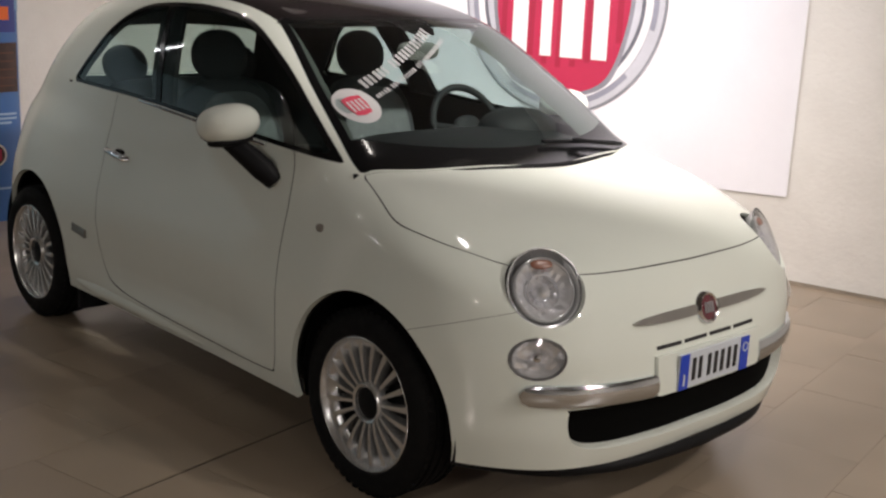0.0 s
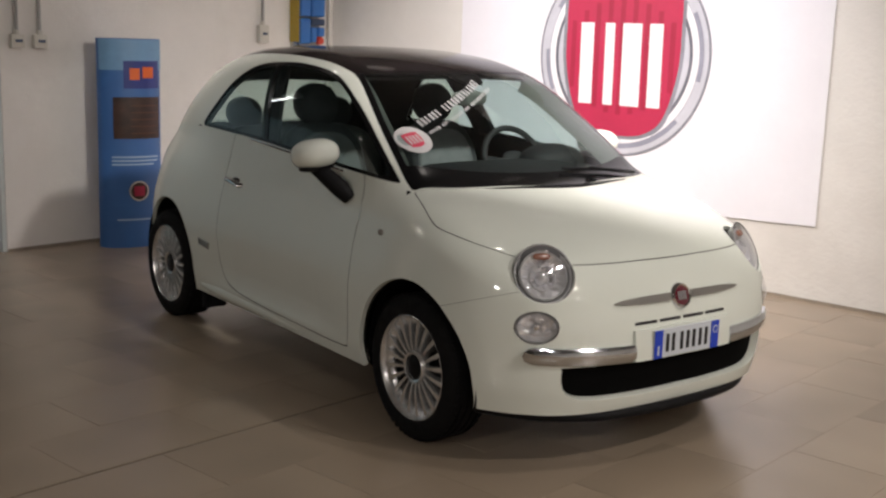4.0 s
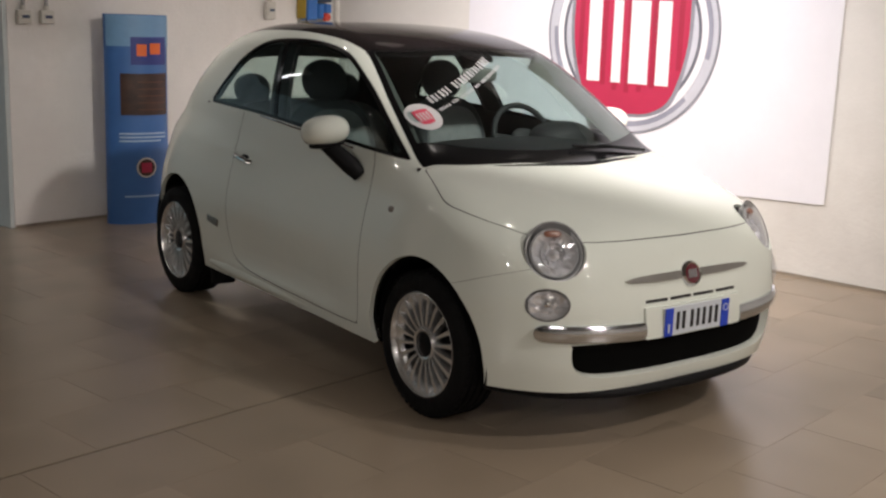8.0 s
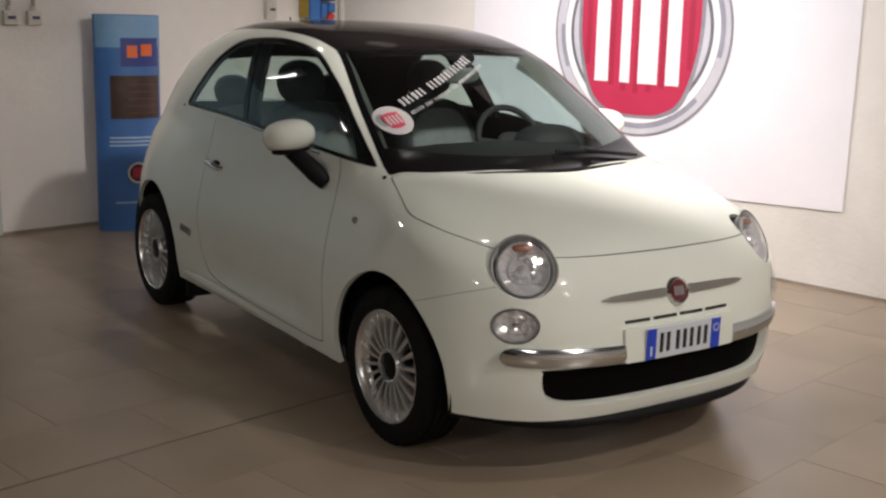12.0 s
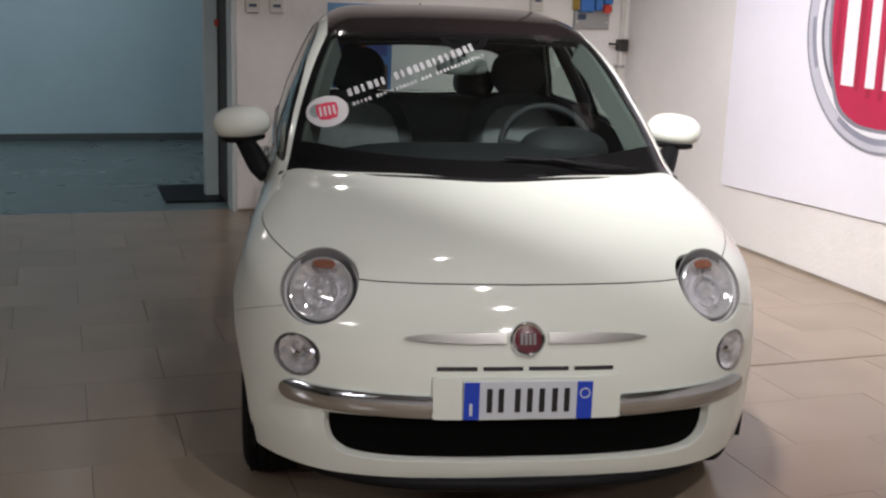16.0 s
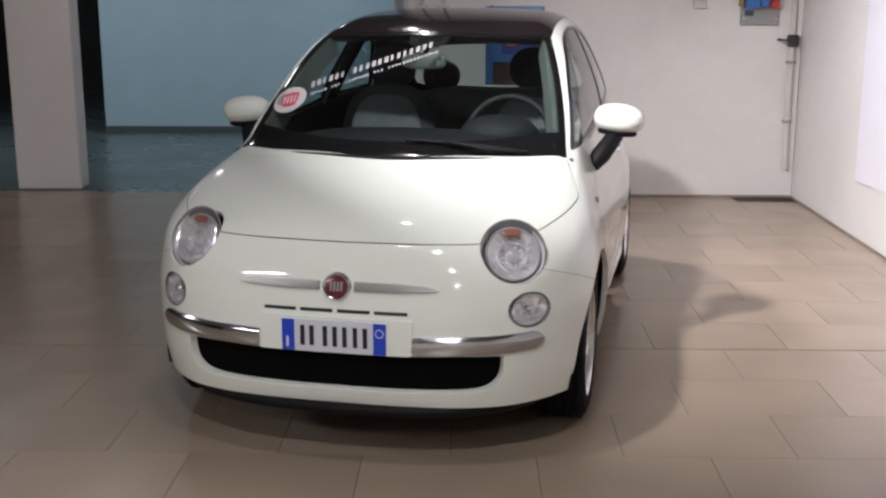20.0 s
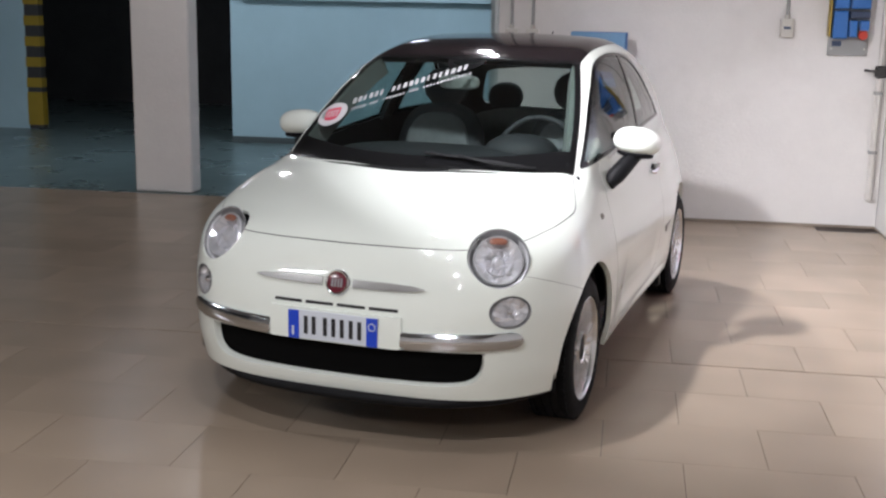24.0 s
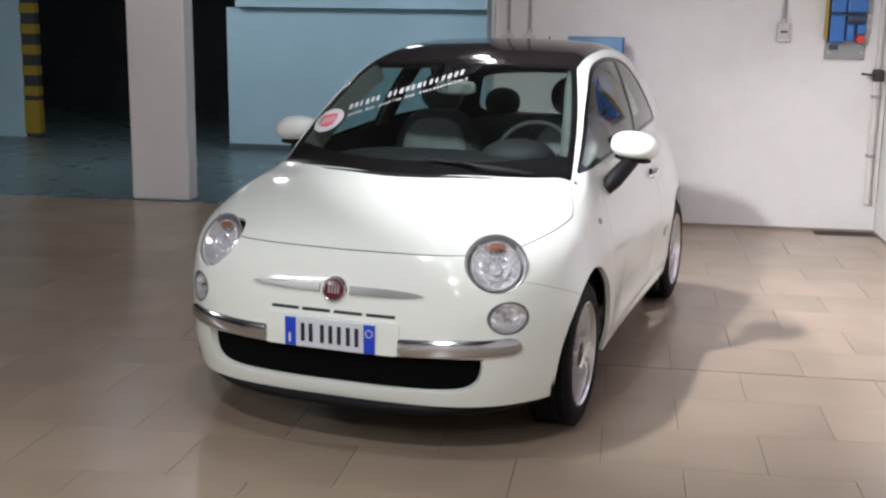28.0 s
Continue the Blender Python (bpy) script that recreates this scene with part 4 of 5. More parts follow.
def wheel_parts():
    t = new("wheel")
    w = 0.0925
    prof = [(0.206, -w + 0.012), (0.213, -w), (0.245, -w - 0.003), (0.272, -w + 0.006), (0.286, -w + 0.022)]
    for k, g in enumerate((-0.050, -0.018, 0.018, 0.050)):
        prof += [(0.291, g - 0.006), (0.283, g - 0.0045), (0.283, g + 0.0045), (0.291, g + 0.006)]
    prof += [(0.286, w - 0.022), (0.272, w - 0.006), (0.245, w + 0.003), (0.213, w), (0.206, w - 0.012)]
    bm = lathe(prof, 72)
    part("tyre", bm, RUBBER, t, "black grooved tyre", True)
    bm = bmesh.new()
    for k in range(56):
        for s in (-1, 1):
            b = block(-0.005, 0.005, -0.010, 0.010, -0.004, 0.0035)
            b.transform(pose(0, 0, 0, 0, 0, 360 / 56 * k + (0 if s > 0 else 3)) @ Matrix.Translation((0.2885, 0, s * 0.069)) @ pose(0, 0, 0, 0, 90, 0))
            me = bpy.data.meshes.new("lug")
            b.to_mesh(me)
            b.free()
            bm.from_mesh(me)
            bpy.data.meshes.remove(me)
    tagged(part("tread", bm, RUBBER, t), "black rubber tread blocks", "", "", "stuff")
    rim = part("rim", lathe([(0.208, 0.078), (0.2125, 0.086), (0.206, 0.090), (0.196, 0.078), (0.190, 0.05), (0.186, -0.07), (0.208, -0.08)], 64), ALLOY, t, "silver alloy rim", True)
    part("wheel_disc", lathe([(0.0, 0.028), (0.186, 0.022), (0.186, -0.02)], 48), BLACK_TRIM, rim, "dark brake behind the spokes", True)
    for k in range(20):
        bm = bmesh.new()
        sec = []
        for r, half, z in ((0.052, 0.0056, 0.066), (0.10, 0.0070, 0.074), (0.15, 0.0100, 0.076), (0.198, 0.0135, 0.074)):
            sec.append([bm.verts.new((r, -half, z - 0.030)), bm.verts.new((r, -half * 0.75, z)), bm.verts.new((r, half * 0.75, z)), bm.verts.new((r, half, z - 0.030))])
        for a, b in zip(sec, sec[1:]):
            for i in range(4):
                bm.faces.new((a[i], b[i], b[(i + 1) % 4], a[(i + 1) % 4]))
        bmesh.ops.recalc_face_normals(bm, faces=bm.faces[:])
        part("spoke", bm, ALLOY, rim, "", False, pose(0, 0, 0, 0, 0, 18 * k))
    part("rim_face", lathe([(0.168, 0.050), (0.172, 0.060), (0.182, 0.066), (0.198, 0.070), (0.200, 0.05)], 64), ALLOY, rim, "silver outer face of the wheel", True)
    part("hub_ring", lathe([(0.050, 0.060), (0.052, 0.074), (0.060, 0.078), (0.066, 0.070), (0.066, 0.04)], 40), ALLOY, rim, "silver hub ring", True)
    part("hub_cap", lathe([(0.0, 0.072), (0.03, 0.071), (0.048, 0.064), (0.050, 0.05)], 36), BLACK_TRIM, rim, "dark hub cap", True)
    return t


first = None
for s, y in ((-1, -1.15), (-1, 1.15), (1, -1.15), (1, 1.15)):
    m = pose(s * 0.700, y, 0.2915, 0, 0, 0) @ pose(0, 0, 0, 0, 90 * s, 0) @ pose(0, 0, 0, 0, 0, 37 * (y + s))
    if first is None:
        first = wheel_parts()
        first.parent = car
        first.matrix_basis = m
        wheel = first
    else:
        wheel = copy_thing(first, m)

# cabin
dash = part("dashboard", soft_ball(0.60, 0.26, 0.15, 3.2, 40), DASH, car, "dark dashboard", True, pose(0, -0.74, 0.872))
part("dash_panel", block(-0.55, 0.55, -0.515, -0.495, 0.80, 0.92, 0.008), IVORY_TRIM, dash, "ivory dashboard panel", False, pose(0, 0.74, -0.872))
part("instrument_hood", soft_ball(0.165, 0.13, 0.085, 2.2), DASH, dash, "round instrument hood", True, pose(0.35, 0.08, 0.128))
tilt = pose(0.345, -0.40, 0.965, -26, 0, 0)
ringp = [(0.182 * math.cos(a), 0, 0.182 * math.sin(a)) for a in np.linspace(0, 2 * math.pi, 40, endpoint=False)]
steer = part("steering_wheel", tube(ringp, 0.0145, 12, True), DASH, car, "dark steering wheel", True, tilt)
part("wheel_boss", soft_ball(0.075, 0.03, 0.062), DASH, steer, "", True)
for a in (10, 170, 270):
    part("wheel_spoke", tube([(0.05 * math.cos(radians(a)), 0, 0.05 * math.sin(radians(a))), (0.175 * math.cos(radians(a)), 0, 0.175 * math.sin(radians(a)))], 0.014, 8), DASH, steer, "", True)
part("inner_mirror", soft_ball(0.098, 0.020, 0.034, 3.2), GREY_TRIM, car, "grey inner rear-view mirror", True, pose(-0.012, -0.475, 1.287, 8))
part("mirror_stalk", tube([(-0.012, -0.475, 1.31), (0, -0.455, 1.345)], 0.010, 8), BLACK_TRIM, car, "", True)


def seat(x, y, wide, cushion, rest_height):
    at = pose(x, y - 0.30, 0.48, 6)
    e = part("seat", soft_ball(wide, 0.27, 0.09, 3.4), CLOTH_DARK, car, "dark grey cloth seat with a rounded back", True, at)
    inv = at.inverted()
    back = part("backrest", soft_ball(wide, 0.085, 0.33, 3.0), CLOTH_DARK, e, "rounded backrest", True)
    back.matrix_basis = inv @ pose(x, y + 0.02, 0.80, -14)
    insert = part("insert", soft_ball(wide * 0.74, 0.03, 0.27, 3.0), CLOTH_LIGHT, back, "lighter grey middle panel", True)
    insert.matrix_basis = pose(0, -0.07, 0)
    head = part("headrest", soft_ball(0.125, 0.055, 0.105, 2.2), CLOTH_DARK, e, "round headrest", True)
    head.matrix_basis = inv @ pose(x, y + 0.115, rest_height, -10)
    for s in (-1, 1):
        post = part("headrest_post", tube([(s * 0.05, 0, -0.16), (s * 0.05, 0, 0)], 0.007, 8), CHROME, e, "", True)
        post.matrix_basis = inv @ pose(x, y + 0.115, rest_height, -10)


for x in (-0.36, 0.36):
    seat(x, 0.20, 0.245, 0.5, 1.21)
bench_at = pose(0, 0.86, 0.52, 6)
bench = part("rear_bench", soft_ball(0.56, 0.24, 0.10, 3.6), CLOTH_DARK, car, "dark grey rear bench", True, bench_at)
bk = part("bench_back", soft_ball(0.56, 0.08, 0.27, 3.4), CLOTH_LIGHT, bench, "rear bench back", True)
bk.matrix_basis = bench_at.inverted() @ pose(0, 1.10, 0.78, -16)
for x in (-0.30, 0.30):
    hr = part("headrest", soft_ball(0.11, 0.05, 0.09, 2.2), CLOTH_DARK, bench, "round rear headrest", True)
    hr.matrix_basis = bench_at.inverted() @ pose(x, 1.20, 1.10, -14)

# ---------------------------------------------------------------- the room
EAST, NORTH, WALL_END, EDGE = 2.62, 3.44, -0.37, 3.55
WEST, SOUTH, FAR = -10.5, -9.0, 7.43


def structure(name, bm, mat, label, category, smooth=False):
    return tagged(part(name, bm, mat, None, "", smooth), label, category, "", "structure")


def uneven(x0, x1, y0, y1, z0, z1, cuts, depth):
    """A wall slab whose faces are slightly uneven, like trowelled plaster."""
    bm = block(x0, x1, y0, y1, z0, z1)
    bmesh.ops.subdivide_edges(bm, edges=bm.edges[:], cuts=cuts, use_grid_fill=True)
    lean_x = (x1 - x0) < (y1 - y0)
    for v in bm.verts:
        k = noise.noise(v.co * 0.9) * depth + noise.noise(v.co * 3.1) * depth * 0.35
        if lean_x:
            v.co.x += k
        else:
            v.co.y += k
    return bm


structure("floor", block(WEST, EAST + 0.2, SOUTH, EDGE, -0.12, -0.004), GROUT, "dark grout bed under beige floor tiles", "floor")
structure("floor_far_bay", block(WEST, EAST + 0.2, EDGE + 0.004, 12.5, -0.12, -0.002), TEAL_FLOOR, "worn teal resin floor of the far bay", "floor")
structure("wall_east", uneven(EAST, EAST + 0.2, SOUTH, NORTH + 0.2, 0, CEILING, 24, 0.006), WALL, "rough white plaster wall behind the banner", "wall", True)
structure("wall_north", uneven(WALL_END, EAST - 0.004, NORTH, NORTH + 0.2, 0, CEILING, 18, 0.005), WALL, "white plaster wall with sockets and conduits", "wall", True)
structure("wall_south", block(WEST, EAST + 0.2, SOUTH - 0.2, SOUTH - 0.002, 0, CEILING), WALL, "plain white wall behind the viewer", "wall")
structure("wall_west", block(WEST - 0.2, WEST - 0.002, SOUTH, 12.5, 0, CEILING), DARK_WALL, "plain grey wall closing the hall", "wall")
structure("ceiling", block(WEST, EAST + 0.2, SOUTH, 12.5, CEILING + 0.002, CEILING + 0.2), CEIL, "plain dark grey ceiling", "ceiling")
# far bay: pale blue wall with a beam, dark openings beside it
structure("wall_far_blue", uneven(-4.01, EAST + 0.2, FAR, FAR + 0.2, 0, 1.672, 12, 0.004), BLUE_WALL, "pale blue painted wall of the far bay", "wall", True)
structure("beam_far_blue", block(-3.86, EAST + 0.2, FAR - 0.12, FAR + 0.2, 1.676, CEILING), BLUE_WALL, "pale blue painted beam over the far wall", "beam")
# the darkness beyond the openings is painted into this wall's colour
structure("wall_far_dark", block(WEST, EAST + 0.2, 12.3, 12.5, 0, CEILING), DARK_WALL, "end wall beyond the openings, coloured near-black as unlit", "wall")
structure("wall_far_side", block(EAST, EAST + 0.2, NORTH + 0.204, 12.5, 0, CEILING), BLUE_WALL, "pale blue side wall of the far bay", "wall")
structure("wall_far_left", block(-10.4, -6.94, 8.0, 8.2, 0, CEILING), BLUE_WALL, "pale blue wall beyond the dark opening", "wall")
structure("pillar", block(-3.55, -3.03, 3.62, 3.84, 0.0, CEILING, 0.02), WALL, "square white plastered pillar", "pillar")
# jamb at the wall's free end, with a dark slot and a pale post beyond it
structure("door_frame_post", block(WALL_END - 0.145, WALL_END - 0.045, NORTH + 0.62, NORTH + 0.74, 0, CEILING, 0.008), material("pale_post_paint", (0.42, 0.50, 0.52), 0.5, vary=0.08), "pale blue-grey painted door post", "door post")
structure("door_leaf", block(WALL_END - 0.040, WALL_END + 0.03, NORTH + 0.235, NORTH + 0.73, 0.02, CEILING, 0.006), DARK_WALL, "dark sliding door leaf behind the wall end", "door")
structure("wall_end_cap", block(WALL_END - 0.035, WALL_END - 0.003, NORTH - 0.004, NORTH + 0.23, 0, CEILING, 0.004), material("pale_jamb_paint", (0.55, 0.60, 0.60), 0.6, vary=0.06), "pale painted jamb at the wall's end", "door jamb")

structure("baseboard_far", block(-4.01, EAST, FAR - 0.02, FAR - 0.006, 0.0, 0.07), material("dark_skirting", (0.07, 0.09, 0.09), 0.6), "dark skirting along the far blue wall", "baseboard")
red_button = thing("red_knob", "small red knob on the door post", "knob", pose(WALL_END - 0.05, NORTH + 0.60, 1.29))
part("knob", soft_ball(0.022, 0.02, 0.026), SOCKET_RED, red_button, "", True)
# dirt line along the foot of the walls, the skirting's shadow gap painted into its dark colour
FOOT_DIRT_SHADE = material("scuffed_shaded_wall_foot", (0.30, 0.25, 0.20), 0.85, vary=0.35, scale=3.0, stain=(0.17, 0.13, 0.10))
structure("baseboard_north", block(WALL_END, EAST - 0.01, NORTH - 0.010, NORTH - 0.0075, 0.0, 0.020), FOOT_DIRT_SHADE, "scuffed strip along the wall's foot, with the gap's shadow painted in", "baseboard")
structure("baseboard_east", block(EAST - 0.0115, EAST - 0.009, SOUTH, NORTH - 0.012, 0.0, 0.018), FOOT_DIRT_SHADE, "scuffed strip along the wall's foot, with the gap's shadow painted in", "baseboard")

# ceiling lamps that light the place


def ceiling_lamp(x, y):
    t = thing("ceiling_lamp", "small white square ceiling lamp, switched on", "ceiling lamp", pose(x, y, CEILING), "ceiling lamps over the car")
    part("housing", block(-0.11, 0.11, -0.11, 0.11, -0.085, 0.0, 0.012), LAMP_WHITE, t)
    part("diffuser", block(-0.034, 0.034, -0.034, 0.034, -0.092, -0.086, 0.002), LAMP_GLOW, t, "glowing diffuser")
    return t


def tube_lamp(x, y, length, turn=0):
    t = thing("fluorescent_lamp", "white fluorescent ceiling lamp, switched on", "ceiling lamp", pose(x, y, CEILING, 0, 0, turn))
    part("housing", block(-length / 2, length / 2, -0.07, 0.07, -0.055, 0.0, 0.008), LAMP_WHITE, t)
    part("tube", tube([(-length / 2 + 0.05, 0, -0.075), (length / 2 - 0.05, 0, -0.075)], 0.018, 12), TUBE_GLOW, t, "glowing glass tube", True)
    for s in (-1, 1):
        part("end_cap", block(s * (length / 2 - 0.03) - 0.02, s * (length / 2 - 0.03) + 0.02, -0.03, 0.03, -0.10, -0.05, 0.004), LAMP_WHITE, t)
    return t


def flood_lamp(x, y):
    t = thing("floodlight", "small floodlight under the ceiling aimed at the banner", "floodlight", pose(x, y, CEILING), "floodlights for the banner")
    part("bracket", block(-0.015, 0.015, -0.06, 0.06, -0.14, 0.0, 0.004), LAMP_WHITE, t)
    part("housing", block(-0.14, -0.02, -0.12, 0.12, -0.26, -0.10, 0.012), LAMP_WHITE, t)
    return t


for y in (1.72, -0.85, -2.60, -4.5, -6.8):
    ceiling_lamp(-0.32, y)
# housing for the added pillar lamp, out of view
ceiling_lamp(-2.6, 2.7)
for x in (-1.6, -4.6):
    tube_lamp(x, 5.4, 1.3, 90)
# housings of the added fill tubes, out of view
for x, y in ((-4.0, -5.4), (-7.5, -2.2)):
    tube_lamp(x, y, 1.3)
for y in (1.25, -0.25):
    flood_lamp(1.31, y)


def aimed_lamp(x, y, turn):
    t = thing("floodlight", "floodlight under the ceiling aimed past the car at the corner", "floodlight", pose(x, y, CEILING, 0, 0, turn), "floodlights over the car")
    part("bracket", block(-0.02, 0.02, 0.02, 0.10, -0.15, 0.0, 0.004), LAMP_WHITE, t)
    part("housing", block(-0.13, 0.13, 0.03, 0.17, -0.30, -0.10, 0.012), LAMP_WHITE, t)
    return t


aimed_lamp(-0.58, -2.23, 140)
aimed_lamp(-0.40, 1.95, 67)

# ---------------------------------------------------------------- banner and wall fittings
X0 = EAST - 0.009
EAST_VIEW = Matrix(((0, 0, -1, X0), (-1, 0, 0, 0), (0, 1, 0, 0), (0, 0, 0, 1)))  # local x along the wall to the right, y up, z into the room


def banner_sheet():
    bm = bmesh.new()
    nx, ny = 60, 44
    u0, u1, v0, v1 = -1.97, 0.985, 0.375, 2.75
    grid = []
    for j in range(ny + 1):
        row = []
        for i in range(nx + 1):
            u, v = u0 + (u1 - u0) * i / nx, v0 + (v1 - v0) * j / ny
            sag = 0.007 * math.sin(u * 4.3 + 0.4) * (1 - j / ny) + 0.004 * noise.noise(Vector((u * 2.2, v * 0.9, 3.0)))
            low = 0.102 * (u - u0) / (u1 - u0) * (1 - j / ny)
            row.append(bm.verts.new((u, v + low, 0.002 + abs(sag) * 0.5)))
        grid.append(row)
    for a, b in zip(grid, grid[1:]):
        for i in range(nx):
            bm.faces.new((a[i], a[i + 1], b[i + 1], b[i]))
    rim = bmesh.ops.extrude_edge_only(bm, edges=[e for e in bm.edges if e.is_boundary])
    for v in rim["geom"]:
        if isinstance(v, bmesh.types.BMVert):
            v.co.z = 0.0008
    bmesh.ops.recalc_face_normals(bm, faces=bm.faces[:])
    return bm


banner = thing("banner", "white vinyl wall banner with a red shield in silver rings", "banner", EAST_VIEW)
sheet = part("sheet", banner_sheet(), BANNER, banner, "white vinyl sheet, slightly rippled", True)
CU, CV = -0.504, 1.468


def disc_ring(r0, r1, n=96, sy=1.0, a0=0, a1=360):
    bm = bmesh.new()
    ks = np.radians(np.linspace(a0, a1, n + 1))
    rows = [[bm.verts.new((r * math.cos(k), r * sy * math.sin(k), 0)) for k in ks] for r in (r0, r1)]
    for i in range(n):
        bm.faces.new((rows[0][i], rows[1][i], rows[1][i + 1], rows[0][i + 1]))
    bmesh.ops.remove_doubles(bm, verts=bm.verts[:], dist=1e-5)
    return bm


def shield(w_top, w_mid, w_low, top, low, n=10):
    right = spline([(w_top * 0.0, top + 0.02), (w_top * 0.6, top + 0.012), (w_top, top - 0.03), (w_mid, 0.18), (w_mid * 0.97, -0.12), (w_low, low + 0.13), (w_low * 0.55, low + 0.02), (0, low)], n, False)
    return [tuple(p) for p in right] + [(-x, y) for x, y in right[::-1][1:-1]]


def printed(name, bm, mat, lift, label=""):
    return part(name, bm, mat, banner, label, False, pose(CU, CV, 0.010 + lift))


def flat(outline_pts):
    bm = bmesh.new()
    vs = [bm.verts.new((x, y, 0)) for x, y in outline_pts]
    f = bm.faces.new(vs)
    if f.normal.z < 0:
        f.normal_flip()
    bmesh.ops.triangulate(bm, faces=[f])
    return bm


printed("outer_edge", disc_ring(0.674, 0.691), LOGO_GREY, 0.000, "grey printed edge")
printed("outer_ring", disc_ring(0.640, 0.675), LOGO_LIGHT, 0.0005, "silver printed outer ring")
printed("shaded_ring", disc_ring(0.602, 0.641), LOGO_SHADE, 0.000, "blue-grey shaded printed ring")
printed("bright_ring", disc_ring(0.556, 0.604), LOGO_WHITE, 0.0005, "bright printed ring")
printed("inner_ring", disc_ring(0.530, 0.558), LOGO_DARK, 0.000, "dark printed ring")
printed("silver_field", disc_ring(0.0005, 0.532), LOGO_LIGHT, 0.0005, "silver printed field")
# brighter sweeps on the shaded ring
for a0, a1 in ((28, 62), (150, 178), (205, 238), (318, 346)):
    printed("ring_glint", disc_ring(0.608, 0.652, 20, 1.0, a0, a1), LOGO_LIGHT, 0.0012, "pale sweep on the ring")
printed("shield_edge", flat(shield(0.465, 0.490, 0.375, 0.48, -0.575)), LOGO_GREY, 0.001, "grey shield edge")
printed("shield", flat(shield(0.440, 0.462, 0.350, 0.46, -0.553)), LOGO_RED, 0.002, "red printed shield")
for k in range(9):
    x = -0.40 + 0.1 * k
    h = 0.43 * (1 - (x / 0.62) ** 2)
    printed("shield_stripe", flat([(x - 0.020, -h * 0.95), (x + 0.020, -h * 0.95), (x + 0.020, h * 0.9), (x - 0.020, h * 0.9)]), LOGO_RED_DEEP, 0.003)
# the four tall white marks, drawn as plain bars
for x0, x1 in ((-0.335, -0.225), (-0.130, -0.052), (0.012, 0.165), (0.225, 0.330)):
    printed("white_mark", flat([(x0, -0.345), (x0 + (x1 - x0) * 0.5, -0.345), (x1, -0.345), (x1 - 0.006, 0.215), (x0 - 0.006, 0.215)]), LOGO_WHITE, 0.004, "tall white printed bar")


def wall_socket(x, z, y=NORTH, tall=0.14):
    t = thing("wall_socket", "pale plastic wall socket box under a grey conduit", "socket", pose(x, y, z), "wall sockets")
    part("box", block(-0.048, 0.048, -0.055, -0.012, -tall / 2, tall / 2, 0.006), PALE_PLASTIC, t, "pale plastic box")
    part("cover", block(-0.034, 0.034, -0.063, -0.0555, -tall / 2 + 0.03, tall / 2 - 0.02, 0.004), PALE_PLASTIC, t, "pale hinged cover")
    part("slot", block(-0.026, 0.026, -0.066, -0.0635, -0.008, 0.012, 0.001), BOX_DARK, t, "dark slot in the cover")
    part("conduit", tube([(0, -0.030, tall / 2), (0, -0.030, CEILING - z - 0.002)], 0.0125, 10), GREY_PLASTIC, t, "grey conduit up to the ceiling", True)
    part("gland", tube([(0, -0.030, tall / 2 - 0.002), (0, -0.030, tall / 2 + 0.03)], 0.019, 10), PALE_PLASTIC, t, "", True)
    for h in (0.35, 0.95):
        part("clip", block(-0.02, 0.02, -0.045, -0.010, h - 0.01, h + 0.01, 0.003), GREY_PLASTIC, t)
    return t


wall_socket(1.83, 1.520)
wall_socket(-0.265, 1.43, NORTH, 0.09)
wall_socket(-0.10, 1.43, NORTH, 0.09)

panel_box = thing("socket_panel", "blue industrial socket panel with red sockets on the wall", "electrical panel", pose(2.285, NORTH, 1.325))
part("back_plate", block(-0.145, 0.145, -0.035, -0.010, 0.0, 0.95, 0.006), GREY_PLASTIC, panel_box, "grey back plate")
part("side_strip", block(-0.158, -0.1465, -0.12, -0.012, 0.14, 0.95, 0.003), YELLOW, panel_box, "yellow side strip")
modules = ((-0.077, 0.228, 0.054, 0.103, BOX_BLUE), (0.017, 0.200, 0.030, 0.062, BOX_BLUE), (0.097, 0.224, 0.034, 0.038, BOX_BLUE), (0.060, 0.302, 0.072, 0.028, BOX_DARK),
           (-0.077, 0.430, 0.054, 0.084, BOX_BLUE), (0.060, 0.430, 0.072, 0.084, BOX_BLUE), (-0.077, 0.620, 0.054, 0.090, BOX_BLUE), (0.060, 0.620, 0.072, 0.090, BOX_BLUE), (0.0, 0.83, 0.135, 0.10, BOX_BLUE))
for x, z, w, h, mat_ in modules:
    m_ = part("module", block(x - w, x + w, -0.12, -0.036, z - h, z + h, 0.010), mat_, panel_box, "blue plastic socket module" if mat_ is BOX_BLUE else "dark breaker window")
    part("lid", block(x - w + 0.008, x + w - 0.008, -0.126, -0.1205, z - h + 0.010, z + h - 0.008, 0.004), mat_, m_, "hinged lid")
part("red_socket", lathe([(0.0, 0.03), (0.030, 0.03), (0.038, 0.0)], 24), SOCKET_RED, panel_box, "red-orange socket", True, pose(0.092, -0.090, 0.155, 100))
part("rating_label", block(-0.118, -0.050, -0.0385, -0.0355, 0.068, 0.108, 0.001), BOX_DARK, panel_box, "small dark label")
for s in (-1, 1):
    part("screw", lathe([(0.0, 0.004), (0.007, 0.003), (0.008, 0.0)], 12), PALE_PLASTIC, panel_box, "", True, pose(s * 0.12, -0.0355, 0.05, 90))

